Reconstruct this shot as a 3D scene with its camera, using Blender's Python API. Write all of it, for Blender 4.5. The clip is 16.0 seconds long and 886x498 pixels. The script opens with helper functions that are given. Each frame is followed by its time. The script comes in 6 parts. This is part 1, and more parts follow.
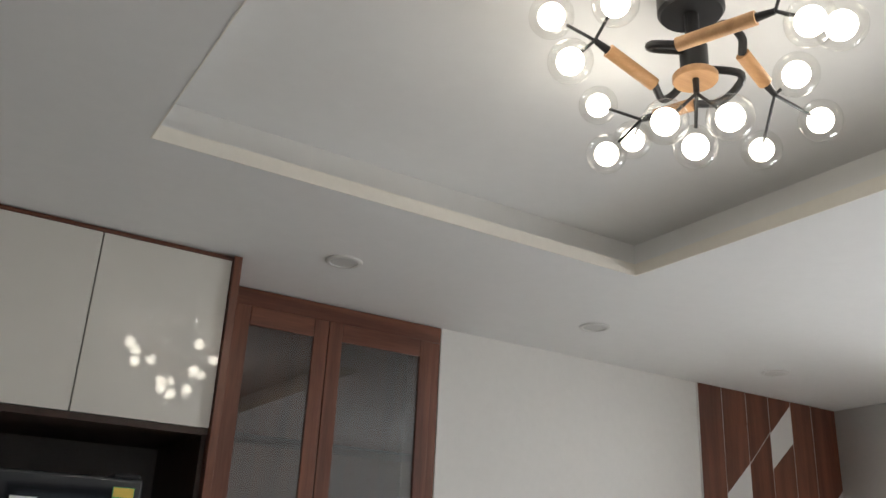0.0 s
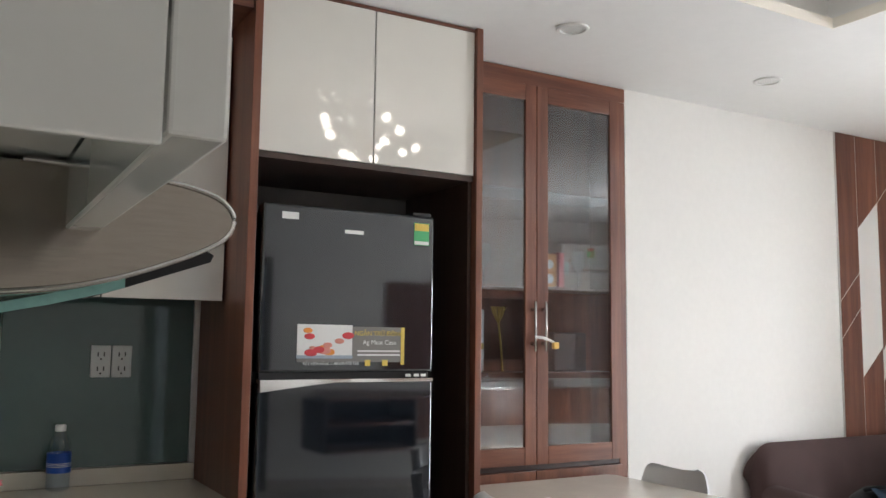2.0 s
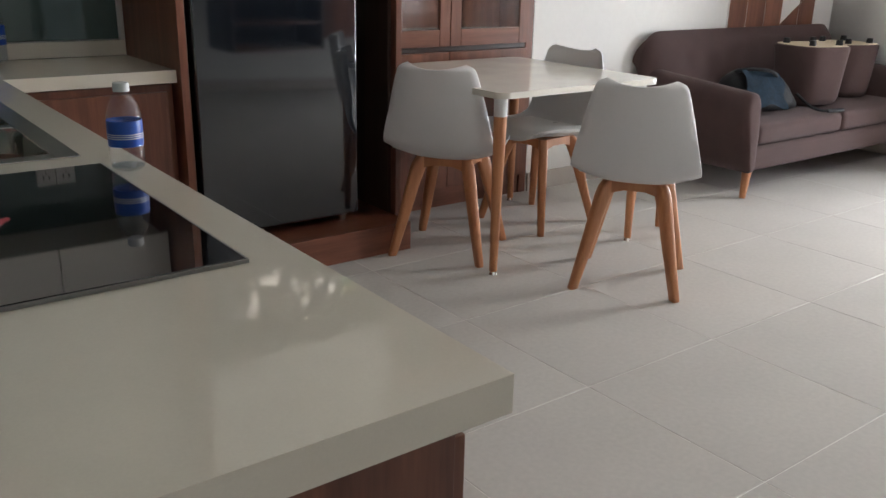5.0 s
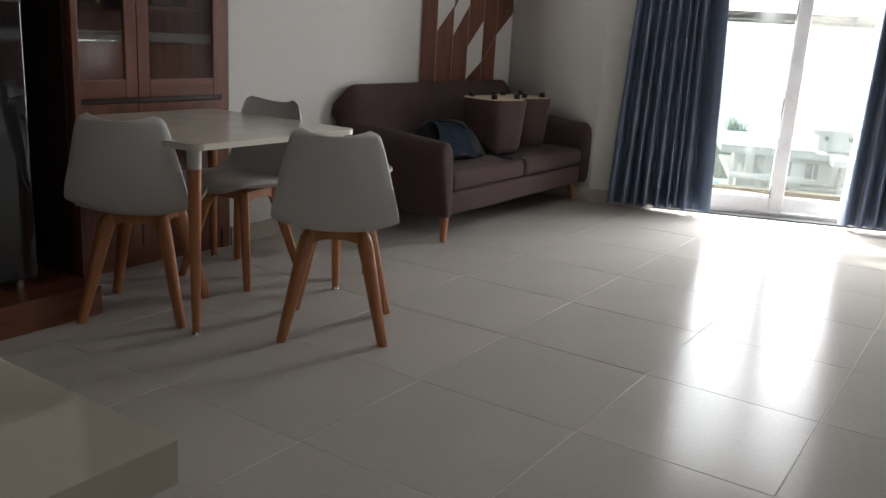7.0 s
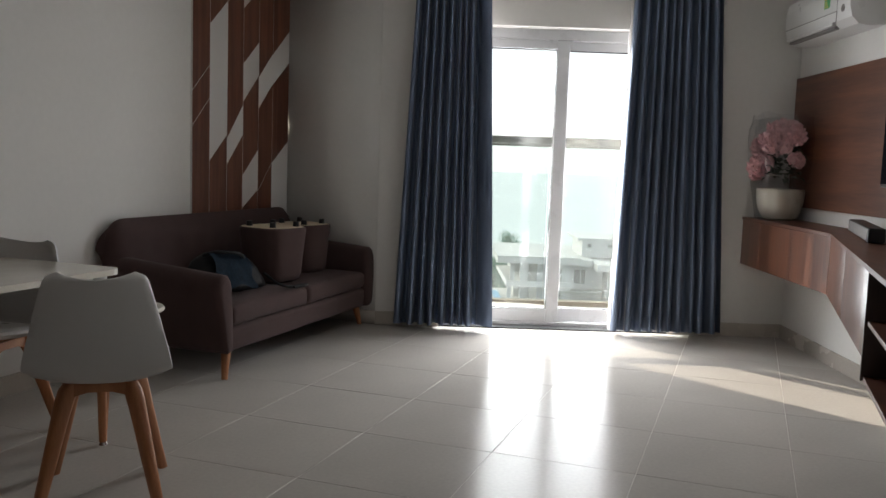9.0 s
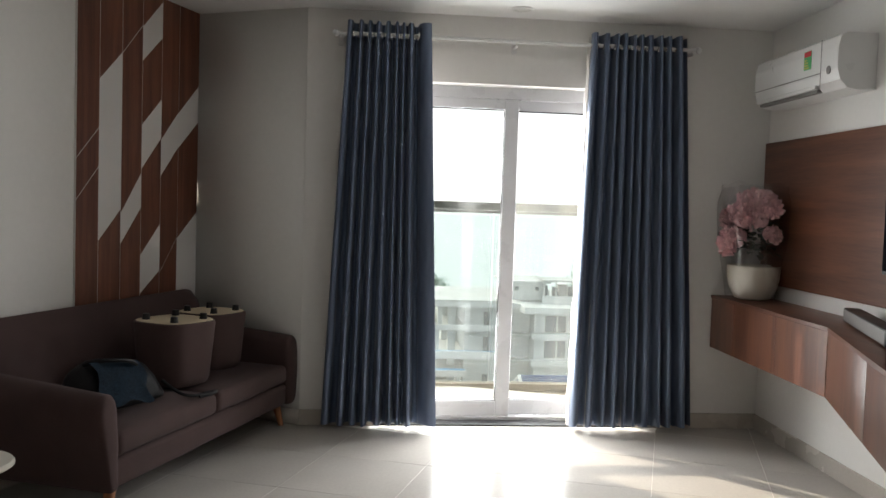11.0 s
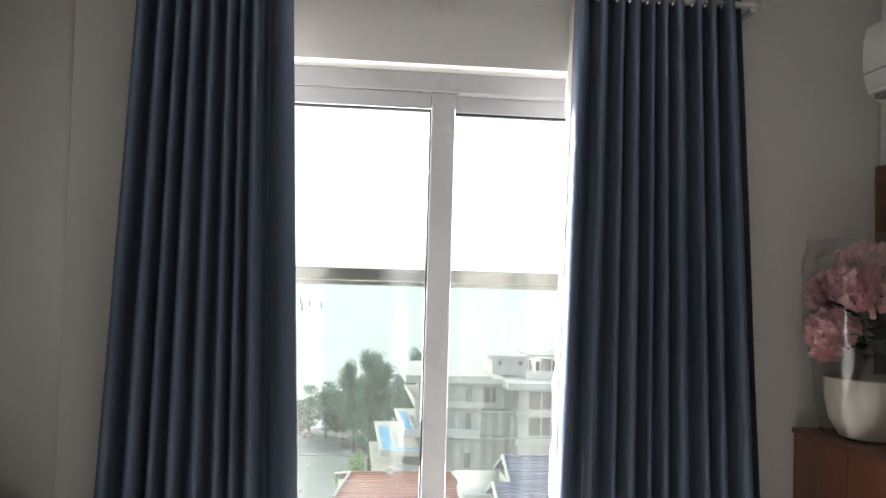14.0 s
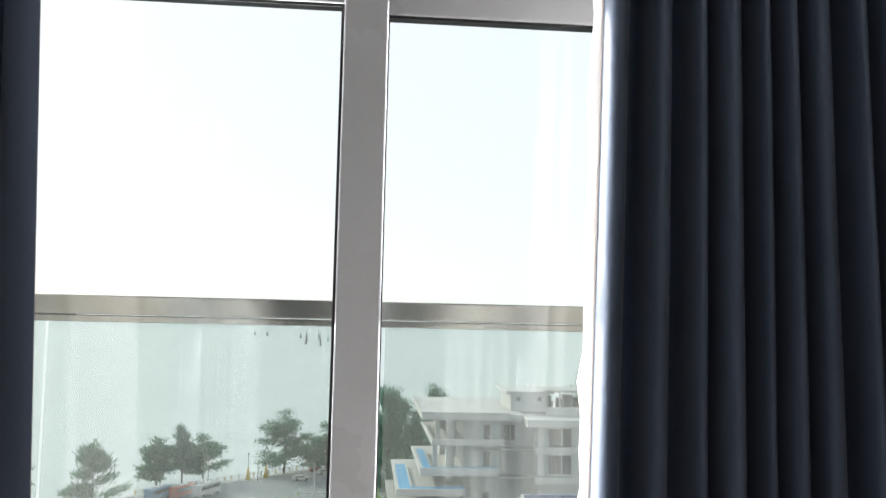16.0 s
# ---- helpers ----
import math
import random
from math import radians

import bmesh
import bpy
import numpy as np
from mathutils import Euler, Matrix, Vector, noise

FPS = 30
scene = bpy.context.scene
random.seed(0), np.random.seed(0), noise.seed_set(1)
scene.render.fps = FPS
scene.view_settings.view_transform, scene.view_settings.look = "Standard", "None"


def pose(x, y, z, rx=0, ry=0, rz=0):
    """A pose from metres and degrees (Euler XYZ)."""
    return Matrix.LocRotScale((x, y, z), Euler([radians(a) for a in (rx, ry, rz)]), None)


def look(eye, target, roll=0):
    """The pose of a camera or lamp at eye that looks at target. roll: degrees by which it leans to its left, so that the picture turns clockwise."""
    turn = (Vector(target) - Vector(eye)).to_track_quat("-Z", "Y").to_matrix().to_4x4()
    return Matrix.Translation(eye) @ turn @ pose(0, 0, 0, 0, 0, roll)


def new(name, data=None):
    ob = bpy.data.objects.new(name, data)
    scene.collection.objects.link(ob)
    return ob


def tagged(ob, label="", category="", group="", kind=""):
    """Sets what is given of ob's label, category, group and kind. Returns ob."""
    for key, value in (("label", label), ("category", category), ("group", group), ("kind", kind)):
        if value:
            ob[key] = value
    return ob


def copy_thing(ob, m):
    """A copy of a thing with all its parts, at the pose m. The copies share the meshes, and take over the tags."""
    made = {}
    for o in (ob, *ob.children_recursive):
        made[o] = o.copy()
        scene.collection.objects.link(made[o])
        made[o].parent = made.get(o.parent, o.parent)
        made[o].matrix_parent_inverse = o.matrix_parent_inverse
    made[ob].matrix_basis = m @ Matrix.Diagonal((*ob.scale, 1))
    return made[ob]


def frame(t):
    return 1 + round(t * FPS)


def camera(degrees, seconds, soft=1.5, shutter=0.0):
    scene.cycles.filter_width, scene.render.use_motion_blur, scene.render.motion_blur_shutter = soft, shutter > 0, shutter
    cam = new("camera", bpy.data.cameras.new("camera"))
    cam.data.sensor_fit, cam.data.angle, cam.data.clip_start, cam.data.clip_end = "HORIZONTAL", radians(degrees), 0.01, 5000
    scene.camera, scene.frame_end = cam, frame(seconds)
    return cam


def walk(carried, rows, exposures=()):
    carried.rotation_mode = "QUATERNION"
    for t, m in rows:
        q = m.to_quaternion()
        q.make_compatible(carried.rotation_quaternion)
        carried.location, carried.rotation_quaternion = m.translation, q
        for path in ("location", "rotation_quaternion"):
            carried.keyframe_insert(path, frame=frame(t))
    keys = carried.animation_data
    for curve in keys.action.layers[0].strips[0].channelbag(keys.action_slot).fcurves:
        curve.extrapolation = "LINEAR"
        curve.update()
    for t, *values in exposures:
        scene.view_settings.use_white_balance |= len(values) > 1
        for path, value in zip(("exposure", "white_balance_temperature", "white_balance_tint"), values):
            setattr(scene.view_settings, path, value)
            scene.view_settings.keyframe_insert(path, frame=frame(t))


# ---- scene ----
cam = camera(54.8, 16.0)
PATH = [
    (0, (0.135, 0.309, 1.611), (1.108, 1.91, 2.311), 2.9),
    (0.5, (-0.127, 0.297, 1.591), (0.758, 1.945, 2.298), 2.6),
    (1, (-0.355, 0.227, 1.542), (0.527, 1.877, 2.25), 1.7),
    (1.5, (-0.509, 0.204, 1.476), (0.403, 1.913, 1.973), 1.8),
    (1.8, (-0.658, 0.276, 1.394), (0.311, 1.996, 1.716), 0.7),
    (2, (-0.784, 0.299, 1.352), (0.202, 2.026, 1.566), 0.7),
    (2.2, (-0.895, 0.293, 1.337), (0.105, 2.020, 1.474), 1.0),
    (2.5, (-0.991, 0.24, 1.317), (0.018, 1.966, 1.344), 1.2),
    (3, (-1.02, 0.194, 1.313), (-0.006, 1.913, 1.175), 1.3),
    (3.5, (-1.059, 0.172, 1.261), (-0.033, 1.865, 0.974), 1.5),
    (4, (-1.061, 0.139, 1.22), (-0.029, 1.79, 0.762), 1.5),
    (4.2, (-1.058, 0.144, 1.208), (-0.022, 1.775, 0.69), 1.7),
    (6.3, (-0.991, 0.111, 1.205), (0.445, 1.31, 0.498), 2.1),
    (6.5, (-0.987, 0.116, 1.201), (0.497, 1.266, 0.514), 2.6),
    (7, (-0.968, 0.119, 1.19), (0.648, 1.186, 0.69), 3.3),
    (7.5, (-0.917, 0.115, 1.184), (0.776, 1.101, 0.782), 3.0),
    (8, (-0.92, 0.1, 1.185), (0.856, 0.96, 0.86), 3.1),
    (8.5, (-0.9, 0.111, 1.194), (0.926, 0.88, 0.926), 2.9),
    (9, (-0.882, 0.141, 1.219), (0.993, 0.806, 1.015), 2.0),
    (9.2, (-0.879, 0.178, 1.242), (1.012, 0.8, 1.048), 1.6),
    (11.3, (0.07, 0.505, 1.43), (2.007, 0.997, 1.34), 1.8),
    (11.5, (0.215, 0.528, 1.425), (2.155, 1.009, 1.349), 1.7),
    (12, (0.606, 0.6, 1.413), (2.55, 1.072, 1.43), 1.7),
    (12.5, (1.017, 0.633, 1.433), (2.96, 1.104, 1.475), 1.7),
    (13, (1.453, 0.612, 1.432), (3.397, 1.08, 1.484), 1.7),
    (13.5, (1.859, 0.686, 1.425), (3.802, 1.159, 1.488), 1.6),
    (14, (2.267, 0.704, 1.417), (4.209, 1.179, 1.487), 1.6),
    (14.5, (2.669, 0.752, 1.434), (4.609, 1.235, 1.517), 1.4),
    (15, (3.057, 0.81, 1.433), (4.994, 1.301, 1.527), 1.3),
    (15.5, (3.476, 0.842, 1.449), (5.409, 1.34, 1.567), 1.2),
    (16, (3.791, 0.875, 1.428), (5.718, 1.392, 1.577), 1.3),
]
EXPOSURES = [(0, 1.95, 6350, 9), (1.0, 2.0, 6350, 9), (1.5, 2.35, 6300, 10), (2.0, 2.9, 6250, 10), (2.5, 3.4, 6200, 10), (3.0, 3.5, 6200, 10), (4.2, 3.4, 6200, 10), (6.3, 1.45, 6350, 10), (7.0, 1.35, 6400, 10), (8.0, 1.05, 6420, 10), (9.0, 0.92, 6450, 10), (12.0, 1.05, 6600, 9), (14.5, 1.0, 6500, 10), (15.3, 0.8, 6450, 10), (16, 0.45, 6400, 10)]
walk(cam, [(t, look(eye, target, roll)) for t, eye, target, roll in PATH], EXPOSURES)

# ---------- frames of the two slanted walls ----------
NORM, TANG = Vector((math.cos(radians(20)), math.sin(radians(20)), 0)), Vector((math.sin(radians(20)), -math.cos(radians(20)), 0))
M_WIN = Matrix((TANG, NORM, (0, 0, 1))).transposed().to_4x4()      # local: along the window wall, outwards, up
TV_A = radians(18.5)
CORNER = Vector((5.865, -0.148, 0))
M_TV = Matrix(((-math.cos(TV_A), -math.sin(TV_A), 0), (math.sin(TV_A), -math.cos(TV_A), 0), (0, 0, 1))).transposed().to_4x4()
M_TV.translation = CORNER                                          # local: away from the window, into the wall, up
D_WALL, CEIL = 5.475, 2.63

# ---------- light ----------
SUN_ELEV = 26.0
world = bpy.data.worlds.new("sky")
scene.world = world
world.use_nodes = True
wt = world.node_tree
sky = wt.nodes.new("ShaderNodeTexSky")
sky.sky_type, sky.sun_disc = "NISHITA", False
sky.sun_elevation = radians(SUN_ELEV)
SUN_TO = Vector((0.485, 0.875, 0)).normalized()
sky.sun_rotation = math.atan2(SUN_TO.x, SUN_TO.y)
sky.air_density, sky.dust_density, sky.ozone_density = 1.0, 1.0, 1.0
wt.nodes["Background"].inputs["Strength"].default_value = 0.088
haze = wt.nodes.new("ShaderNodeMixRGB")                            # white sea haze over the clear sky
haze.inputs["Fac"].default_value, haze.inputs["Color2"].default_value = 0.80, (10.4, 10.7, 10.8, 1)
wt.links.new(sky.outputs["Color"], haze.inputs["Color1"])
wt.links.new(haze.outputs["Color"], wt.nodes["Background"].inputs["Color"])
sun_data = bpy.data.lights.new("sun", "SUN")
sun_data.energy, sun_data.angle, sun_data.color = 3.0, radians(0.6), (1.0, 0.88, 0.72)
sun = new("sun", sun_data)
sun_dir = SUN_TO * math.cos(radians(SUN_ELEV)) + Vector((0, 0, math.sin(radians(SUN_ELEV))))
sun.matrix_world = look(sun_dir * 30, (0, 0, 0))
# skylight in the opening of the balcony door, in three panels that look slightly down as the sky does
for z in (0.45, 1.12, 1.79):
    sky_area = bpy.data.lights.new("window_daylight", "AREA")
    sky_area.shape, sky_area.size, sky_area.size_y, sky_area.energy, sky_area.color = "RECTANGLE", 1.5, 0.64, 23.5, (0.98, 0.985, 1.0)
    daylight = new("window_daylight", sky_area)
    daylight.matrix_world = M_WIN @ look((0.45, D_WALL + 0.27, z), (0.45, D_WALL + 0.27 - math.cos(radians(26)), z - math.sin(radians(26))))


# ---------- builders ----------
def thing(name, label, category, m=Matrix(), group="", kind=""):
    ob = new(name)
    ob.empty_display_size = 0.1
    ob.matrix_world = m
    return tagged(ob, label, category, group, kind)


def mesh_of(name, bm, material, angle=35):
    me = bpy.data.meshes.new(name)
    bmesh.ops.recalc_face_normals(bm, faces=bm.faces)
    bm.to_mesh(me)
    bm.free()
    me.set_sharp_from_angle(angle=radians(angle))
    for p in me.polygons:
        p.use_smooth = not (max(abs(c) for c in p.normal) > 0.99999 and p.area > 3e-4)
    for mt in (material if isinstance(material, (list, tuple)) else [material]):
        me.materials.append(mt)
    return me


def part(name, bm, material, parent, label="", angle=35):
    """One mesh under a thing or a part, in that thing's own coordinates."""
    ob = new(name, mesh_of(name, bm, material, angle))
    ob.parent = parent
    return tagged(ob, label)


def solid(name, bm, material, label, category, m=Matrix(), group="", kind="", angle=35):
    """A top-level thing that is a single mesh."""
    ob = new(name, mesh_of(name, bm, material, angle))
    ob.matrix_world = m
    return tagged(ob, label, category, group, kind)


def structure(name, bm, material, label, category="wall", m=Matrix()):
    return solid(name, bm, material, label, category, m, kind="structure")


def box(bm, x0, x1, y0, y1, z0, z1, bevel=0.0, seg=2):
    r = bmesh.ops.create_cube(bm, size=1, matrix=Matrix.LocRotScale(((x0 + x1) / 2, (y0 + y1) / 2, (z0 + z1) / 2), None, (abs(x1 - x0), abs(y1 - y0), abs(z1 - z0))))
    if bevel:
        es = {e for v in r["verts"] for e in v.link_edges}
        bmesh.ops.bevel(bm, geom=list(es), offset=bevel, segments=seg, affect="EDGES", profile=0.5)
    return bm


def boxed(*a, **k):
    return box(bmesh.new(), *a, **k)


def rod(bm, p0, p1, r0, r1=None, seg=16):
    p0, p1 = Vector(p0), Vector(p1)
    d = p1 - p0
    m = Matrix.Translation((p0 + p1) / 2) @ d.to_track_quat("Z", "Y").to_matrix().to_4x4()
    bmesh.ops.create_cone(bm, cap_ends=True, segments=seg, radius1=r0, radius2=r0 if r1 is None else r1, depth=d.length, matrix=m)
    return bm


def ball(bm, c, r, u=20, v=12, squash=1.0):
    bmesh.ops.create_uvsphere(bm, u_segments=u, v_segments=v, radius=r, matrix=Matrix.LocRotScale(c, None, (1, 1, squash)))
    return bm


def grid(bm, rows, close=False):
    """Skin a grid of points, row by row."""
    vs = [[bm.verts.new(p) for p in row] for row in rows]
    n = len(vs[0])
    for a, b in zip(vs, vs[1:]):
        for i in range(n if close else n - 1):
            bm.faces.new((a[i], a[(i + 1) % n], b[(i + 1) % n], b[i]))
    return vs


def tube(bm, pts, r, seg=10):
    pts = [Vector(p) for p in pts]
    rows = []
    for i, p in enumerate(pts):
        d = (pts[min(i + 1, len(pts) - 1)] - pts[max(i - 1, 0)]).normalized()
        q = d.to_track_quat("Z", "Y").to_matrix()
        rows.append([p + q @ Vector((math.cos(a) * r, math.sin(a) * r, 0)) for a in (2 * math.pi * k / seg for k in range(seg))])
    vs = grid(bm, rows, True)
    bm.faces.new(vs[0])
    bm.faces.new(vs[-1])
    return bm


def lathe(bm, prof, seg=28, centre=(0, 0, 0)):
    c = Vector(centre)
    grid(bm, [[c + Vector((r * math.cos(a), r * math.sin(a), z)) for a in (2 * math.pi * k / seg for k in range(seg))] for r, z in prof], True)
    return bm


def prism(bm, poly, z0, z1, m=Matrix()):
    """A flat outline (x, y) pulled up from z0 to z1, placed by m."""
    lo, hi = [bm.verts.new(m @ Vector((x, y, z0))) for x, y in poly], [bm.verts.new(m @ Vector((x, y, z1))) for x, y in poly]
    bm.faces.new(lo)
    bm.faces.new(hi)
    for i in range(len(poly)):
        j = (i + 1) % len(poly)
        bm.faces.new((lo[i], lo[j], hi[j], hi[i]))
    return bm


def smooth_path(pts, n=6):
    """Points on a soft curve through pts."""
    p = [Vector(a) for a in pts]
    p = [2 * p[0] - p[1]] + p + [2 * p[-1] - p[-2]]
    out = []
    for i in range(1, len(p) - 2):
        for k in range(n):
            t = k / n
            out.append(0.5 * (2 * p[i] + (p[i + 1] - p[i - 1]) * t + (2 * p[i - 1] - 5 * p[i] + 4 * p[i + 1] - p[i + 2]) * t * t + (3 * p[i] - p[i - 1] - 3 * p[i + 1] + p[i + 2]) * t ** 3))
    return out + [p[-2]]


def words(text, size, m, material, parent, name="lettering"):
    cu = bpy.data.curves.new(name, "FONT")
    cu.body, cu.size, cu.extrude, cu.align_x = text, size, 0.0004, "LEFT"
    tmp = bpy.data.objects.new(name, cu)
    scene.collection.objects.link(tmp)
    bpy.context.view_layer.update()
    me = bpy.data.meshes.new_from_object(tmp.evaluated_get(bpy.context.evaluated_depsgraph_get()))
    bpy.data.objects.remove(tmp)
    me.materials.clear()
    me.materials.append(material)
    ob = new(name, me)
    ob.parent = parent
    ob.matrix_basis = m
    return ob


# ---------- materials ----------
def material(name, colour, rough=0.5, metal=0.0, vary=0.06, scale=6.0, fine=90.0, bump=0.05, bump_scale=200.0, coat=0.0, spec=0.5, stretch=(1, 1, 1), rough_vary=0.06, alpha=1.0, sheen=0.0, trans=0.0, island=0.0):
    mt = bpy.data.materials.new(name)
    mt.use_nodes = True
    nt = mt.node_tree
    b = nt.nodes["Principled BSDF"]
    co = nt.nodes.new("ShaderNodeTexCoord")
    mp = nt.nodes.new("ShaderNodeMapping")
    mp.inputs["Scale"].default_value = stretch
    nt.links.new(co.outputs["Object"], mp.inputs["Vector"])
    big, small = nt.nodes.new("ShaderNodeTexNoise"), nt.nodes.new("ShaderNodeTexNoise")
    for n, s, d in ((big, scale, 4), (small, fine, 3)):
        n.inputs["Scale"].default_value, n.inputs["Detail"].default_value = s, d
        nt.links.new(mp.outputs["Vector"], n.inputs["Vector"])
    add = nt.nodes.new("ShaderNodeMath")
    add.operation = "ADD"
    nt.links.new(big.outputs["Fac"], add.inputs[0])
    nt.links.new(small.outputs["Fac"], add.inputs[1])
    ramp = nt.nodes.new("ShaderNodeMapRange")
    ramp.inputs["From Min"].default_value, ramp.inputs["From Max"].default_value = 0.6, 1.4
    ramp.inputs["To Min"].default_value, ramp.inputs["To Max"].default_value = 1 - vary, 1 + vary
    nt.links.new(add.outputs[0], ramp.inputs["Value"])
    last = ramp.outputs["Result"]
    if island:
        oi = nt.nodes.new("ShaderNodeObjectInfo")
        r2 = nt.nodes.new("ShaderNodeMapRange")
        r2.inputs["To Min"].default_value, r2.inputs["To Max"].default_value = 1 - island, 1 + island
        nt.links.new(oi.outputs["Random"], r2.inputs["Value"])
        mul = nt.nodes.new("ShaderNodeMath")
        mul.operation = "MULTIPLY"
        nt.links.new(last, mul.inputs[0])
        nt.links.new(r2.outputs["Result"], mul.inputs[1])
        last = mul.outputs[0]
    vm = nt.nodes.new("ShaderNodeVectorMath")
    vm.operation = "SCALE"
    vm.inputs[0].default_value = colour
    nt.links.new(last, vm.inputs["Scale"])
    nt.links.new(vm.outputs["Vector"], b.inputs["Base Color"])
    rr = nt.nodes.new("ShaderNodeMapRange")
    rr.inputs["From Min"].default_value, rr.inputs["From Max"].default_value = 0.3, 0.7
    rr.inputs["To Min"].default_value, rr.inputs["To Max"].default_value = max(0.0, rough - rough_vary), min(1.0, rough + rough_vary)
    nt.links.new(big.outputs["Fac"], rr.inputs["Value"])
    nt.links.new(rr.outputs["Result"], b.inputs["Roughness"])
    b.inputs["Metallic"].default_value = metal
    b.inputs["Specular IOR Level"].default_value = spec
    b.inputs["Coat Weight"].default_value = coat
    b.inputs["Coat Roughness"].default_value = 0.04
    b.inputs["Alpha"].default_value = alpha
    b.inputs["Sheen Weight"].default_value = sheen
    b.inputs["Transmission Weight"].default_value = trans
    if bump:
        n3 = nt.nodes.new("ShaderNodeTexNoise")
        n3.inputs["Scale"].default_value = bump_scale
        nt.links.new(mp.outputs["Vector"], n3.inputs["Vector"])
        bp = nt.nodes.new("ShaderNodeBump")
        bp.inputs["Strength"].default_value, bp.inputs["Distance"].default_value = bump, 0.003
        nt.links.new(n3.outputs["Fac"], bp.inputs["Height"])
        nt.links.new(bp.outputs["Normal"], b.inputs["Normal"])
    return mt


def wood(name, dark, light, rough=0.4, along="z", grain=14.0, coat=0.0, bump=0.05):
    mt = bpy.data.materials.new(name)
    mt.use_nodes = True
    nt = mt.node_tree
    b = nt.nodes["Principled BSDF"]
    co, mp = nt.nodes.new("ShaderNodeTexCoord"), nt.nodes.new("ShaderNodeMapping")
    mp.inputs["Scale"].default_value = {"x": (0.06, 1, 1), "y": (1, 0.06, 1), "z": (1, 1, 0.06)}[along]
    nt.links.new(co.outputs["Object"], mp.inputs["Vector"])
    n1, n2 = nt.nodes.new("ShaderNodeTexNoise"), nt.nodes.new("ShaderNodeTexNoise")
    n1.inputs["Scale"].default_value, n1.inputs["Detail"].default_value, n1.inputs["Distortion"].default_value = grain, 5, 0.6
    n2.inputs["Scale"].default_value, n2.inputs["Detail"].default_value = grain * 12, 3
    for n in (n1, n2):
        nt.links.new(mp.outputs["Vector"], n.inputs["Vector"])
    mix = nt.nodes.new("ShaderNodeMath")
    mix.operation = "MULTIPLY_ADD"
    mix.inputs[1].default_value = 0.35
    nt.links.new(n2.outputs["Fac"], mix.inputs[0])
    nt.links.new(n1.outputs["Fac"], mix.inputs[2])
    ramp = nt.nodes.new("ShaderNodeValToRGB")
    ramp.color_ramp.elements[0].position, ramp.color_ramp.elements[1].position = 0.5, 0.86
    ramp.color_ramp.elements[0].color, ramp.color_ramp.elements[1].color = (*dark, 1), (*light, 1)
    nt.links.new(mix.outputs[0], ramp.inputs["Fac"])
    oi, vm, r2 = nt.nodes.new("ShaderNodeObjectInfo"), nt.nodes.new("ShaderNodeVectorMath"), nt.nodes.new("ShaderNodeMapRange")
    vm.operation = "SCALE"
    r2.inputs["To Min"].default_value, r2.inputs["To Max"].default_value = 0.93, 1.07
    nt.links.new(oi.outputs["Random"], r2.inputs["Value"])
    nt.links.new(ramp.outputs["Color"], vm.inputs[0])
    nt.links.new(r2.outputs["Result"], vm.inputs["Scale"])
    nt.links.new(vm.outputs["Vector"], b.inputs["Base Color"])
    b.inputs["Roughness"].default_value = rough
    b.inputs["Coat Weight"].default_value, b.inputs["Coat Roughness"].default_value = coat, 0.12
    bp = nt.nodes.new("ShaderNodeBump")
    bp.inputs["Strength"].default_value, bp.inputs["Distance"].default_value = bump, 0.002
    nt.links.new(n2.outputs["Fac"], bp.inputs["Height"])
    nt.links.new(bp.outputs["Normal"], b.inputs["Normal"])
    return mt


def glass(name, tint=(1, 1, 1), gloss=0.08, rough=0.0, dust_haze=0.0):
    """Thin clear pane: mostly see-through, with a mirror's sheen that grows towards grazing."""
    mt = bpy.data.materials.new(name)
    mt.use_nodes = True
    nt = mt.node_tree
    nt.nodes.remove(nt.nodes["Principled BSDF"])
    out = nt.nodes["Material Output"]
    tr, gl, mx, lw_, pw, fr = [nt.nodes.new("ShaderNode" + k) for k in ("BsdfTransparent", "BsdfGlossy", "MixShader", "LayerWeight", "Math", "MapRange")]
    tr.inputs["Color"].default_value = (*tint, 1)
    gl.inputs["Roughness"].default_value = rough
    lw_.inputs["Blend"].default_value = 0.5
    pw.operation, pw.inputs[1].default_value = "POWER", 4.0
    fr.inputs["To Min"].default_value, fr.inputs["To Max"].default_value = gloss, 0.55
    nt.links.new(lw_.outputs["Facing"], pw.inputs[0])
    nt.links.new(pw.outputs[0], fr.inputs["Value"])
    nt.links.new(fr.outputs["Result"], mx.inputs["Fac"])
    nt.links.new(tr.outputs["BSDF"], mx.inputs[1])
    nt.links.new(gl.outputs["BSDF"], mx.inputs[2])
    nt.links.new(mx.outputs["Shader"], out.inputs["Surface"])
    if dust_haze:                                                       # thin dusty film, added to veil the view like outdoor haze
        ds, m2 = nt.nodes.new("ShaderNodeBsdfTranslucent"), nt.nodes.new("ShaderNodeMixShader")
        ds.inputs["Color"].default_value = (0.85, 0.86, 0.86, 1)
        nz, rg = nt.nodes.new("ShaderNodeTexNoise"), nt.nodes.new("ShaderNodeMapRange")
        nz.inputs["Scale"].default_value, nz.inputs["Detail"].default_value = 2.5, 5.0
        rg.inputs["To Min"].default_value, rg.inputs["To Max"].default_value = dust_haze * 0.6, dust_haze * 1.4
        nt.links.new(nz.outputs["Fac"], rg.inputs["Value"])
        nt.links.new(rg.outputs["Result"], m2.inputs["Fac"])
        nt.links.new(mx.outputs["Shader"], m2.inputs[1])
        nt.links.new(ds.outputs["BSDF"], m2.inputs[2])
        nt.links.new(m2.outputs["Shader"], out.inputs["Surface"])
    return mt


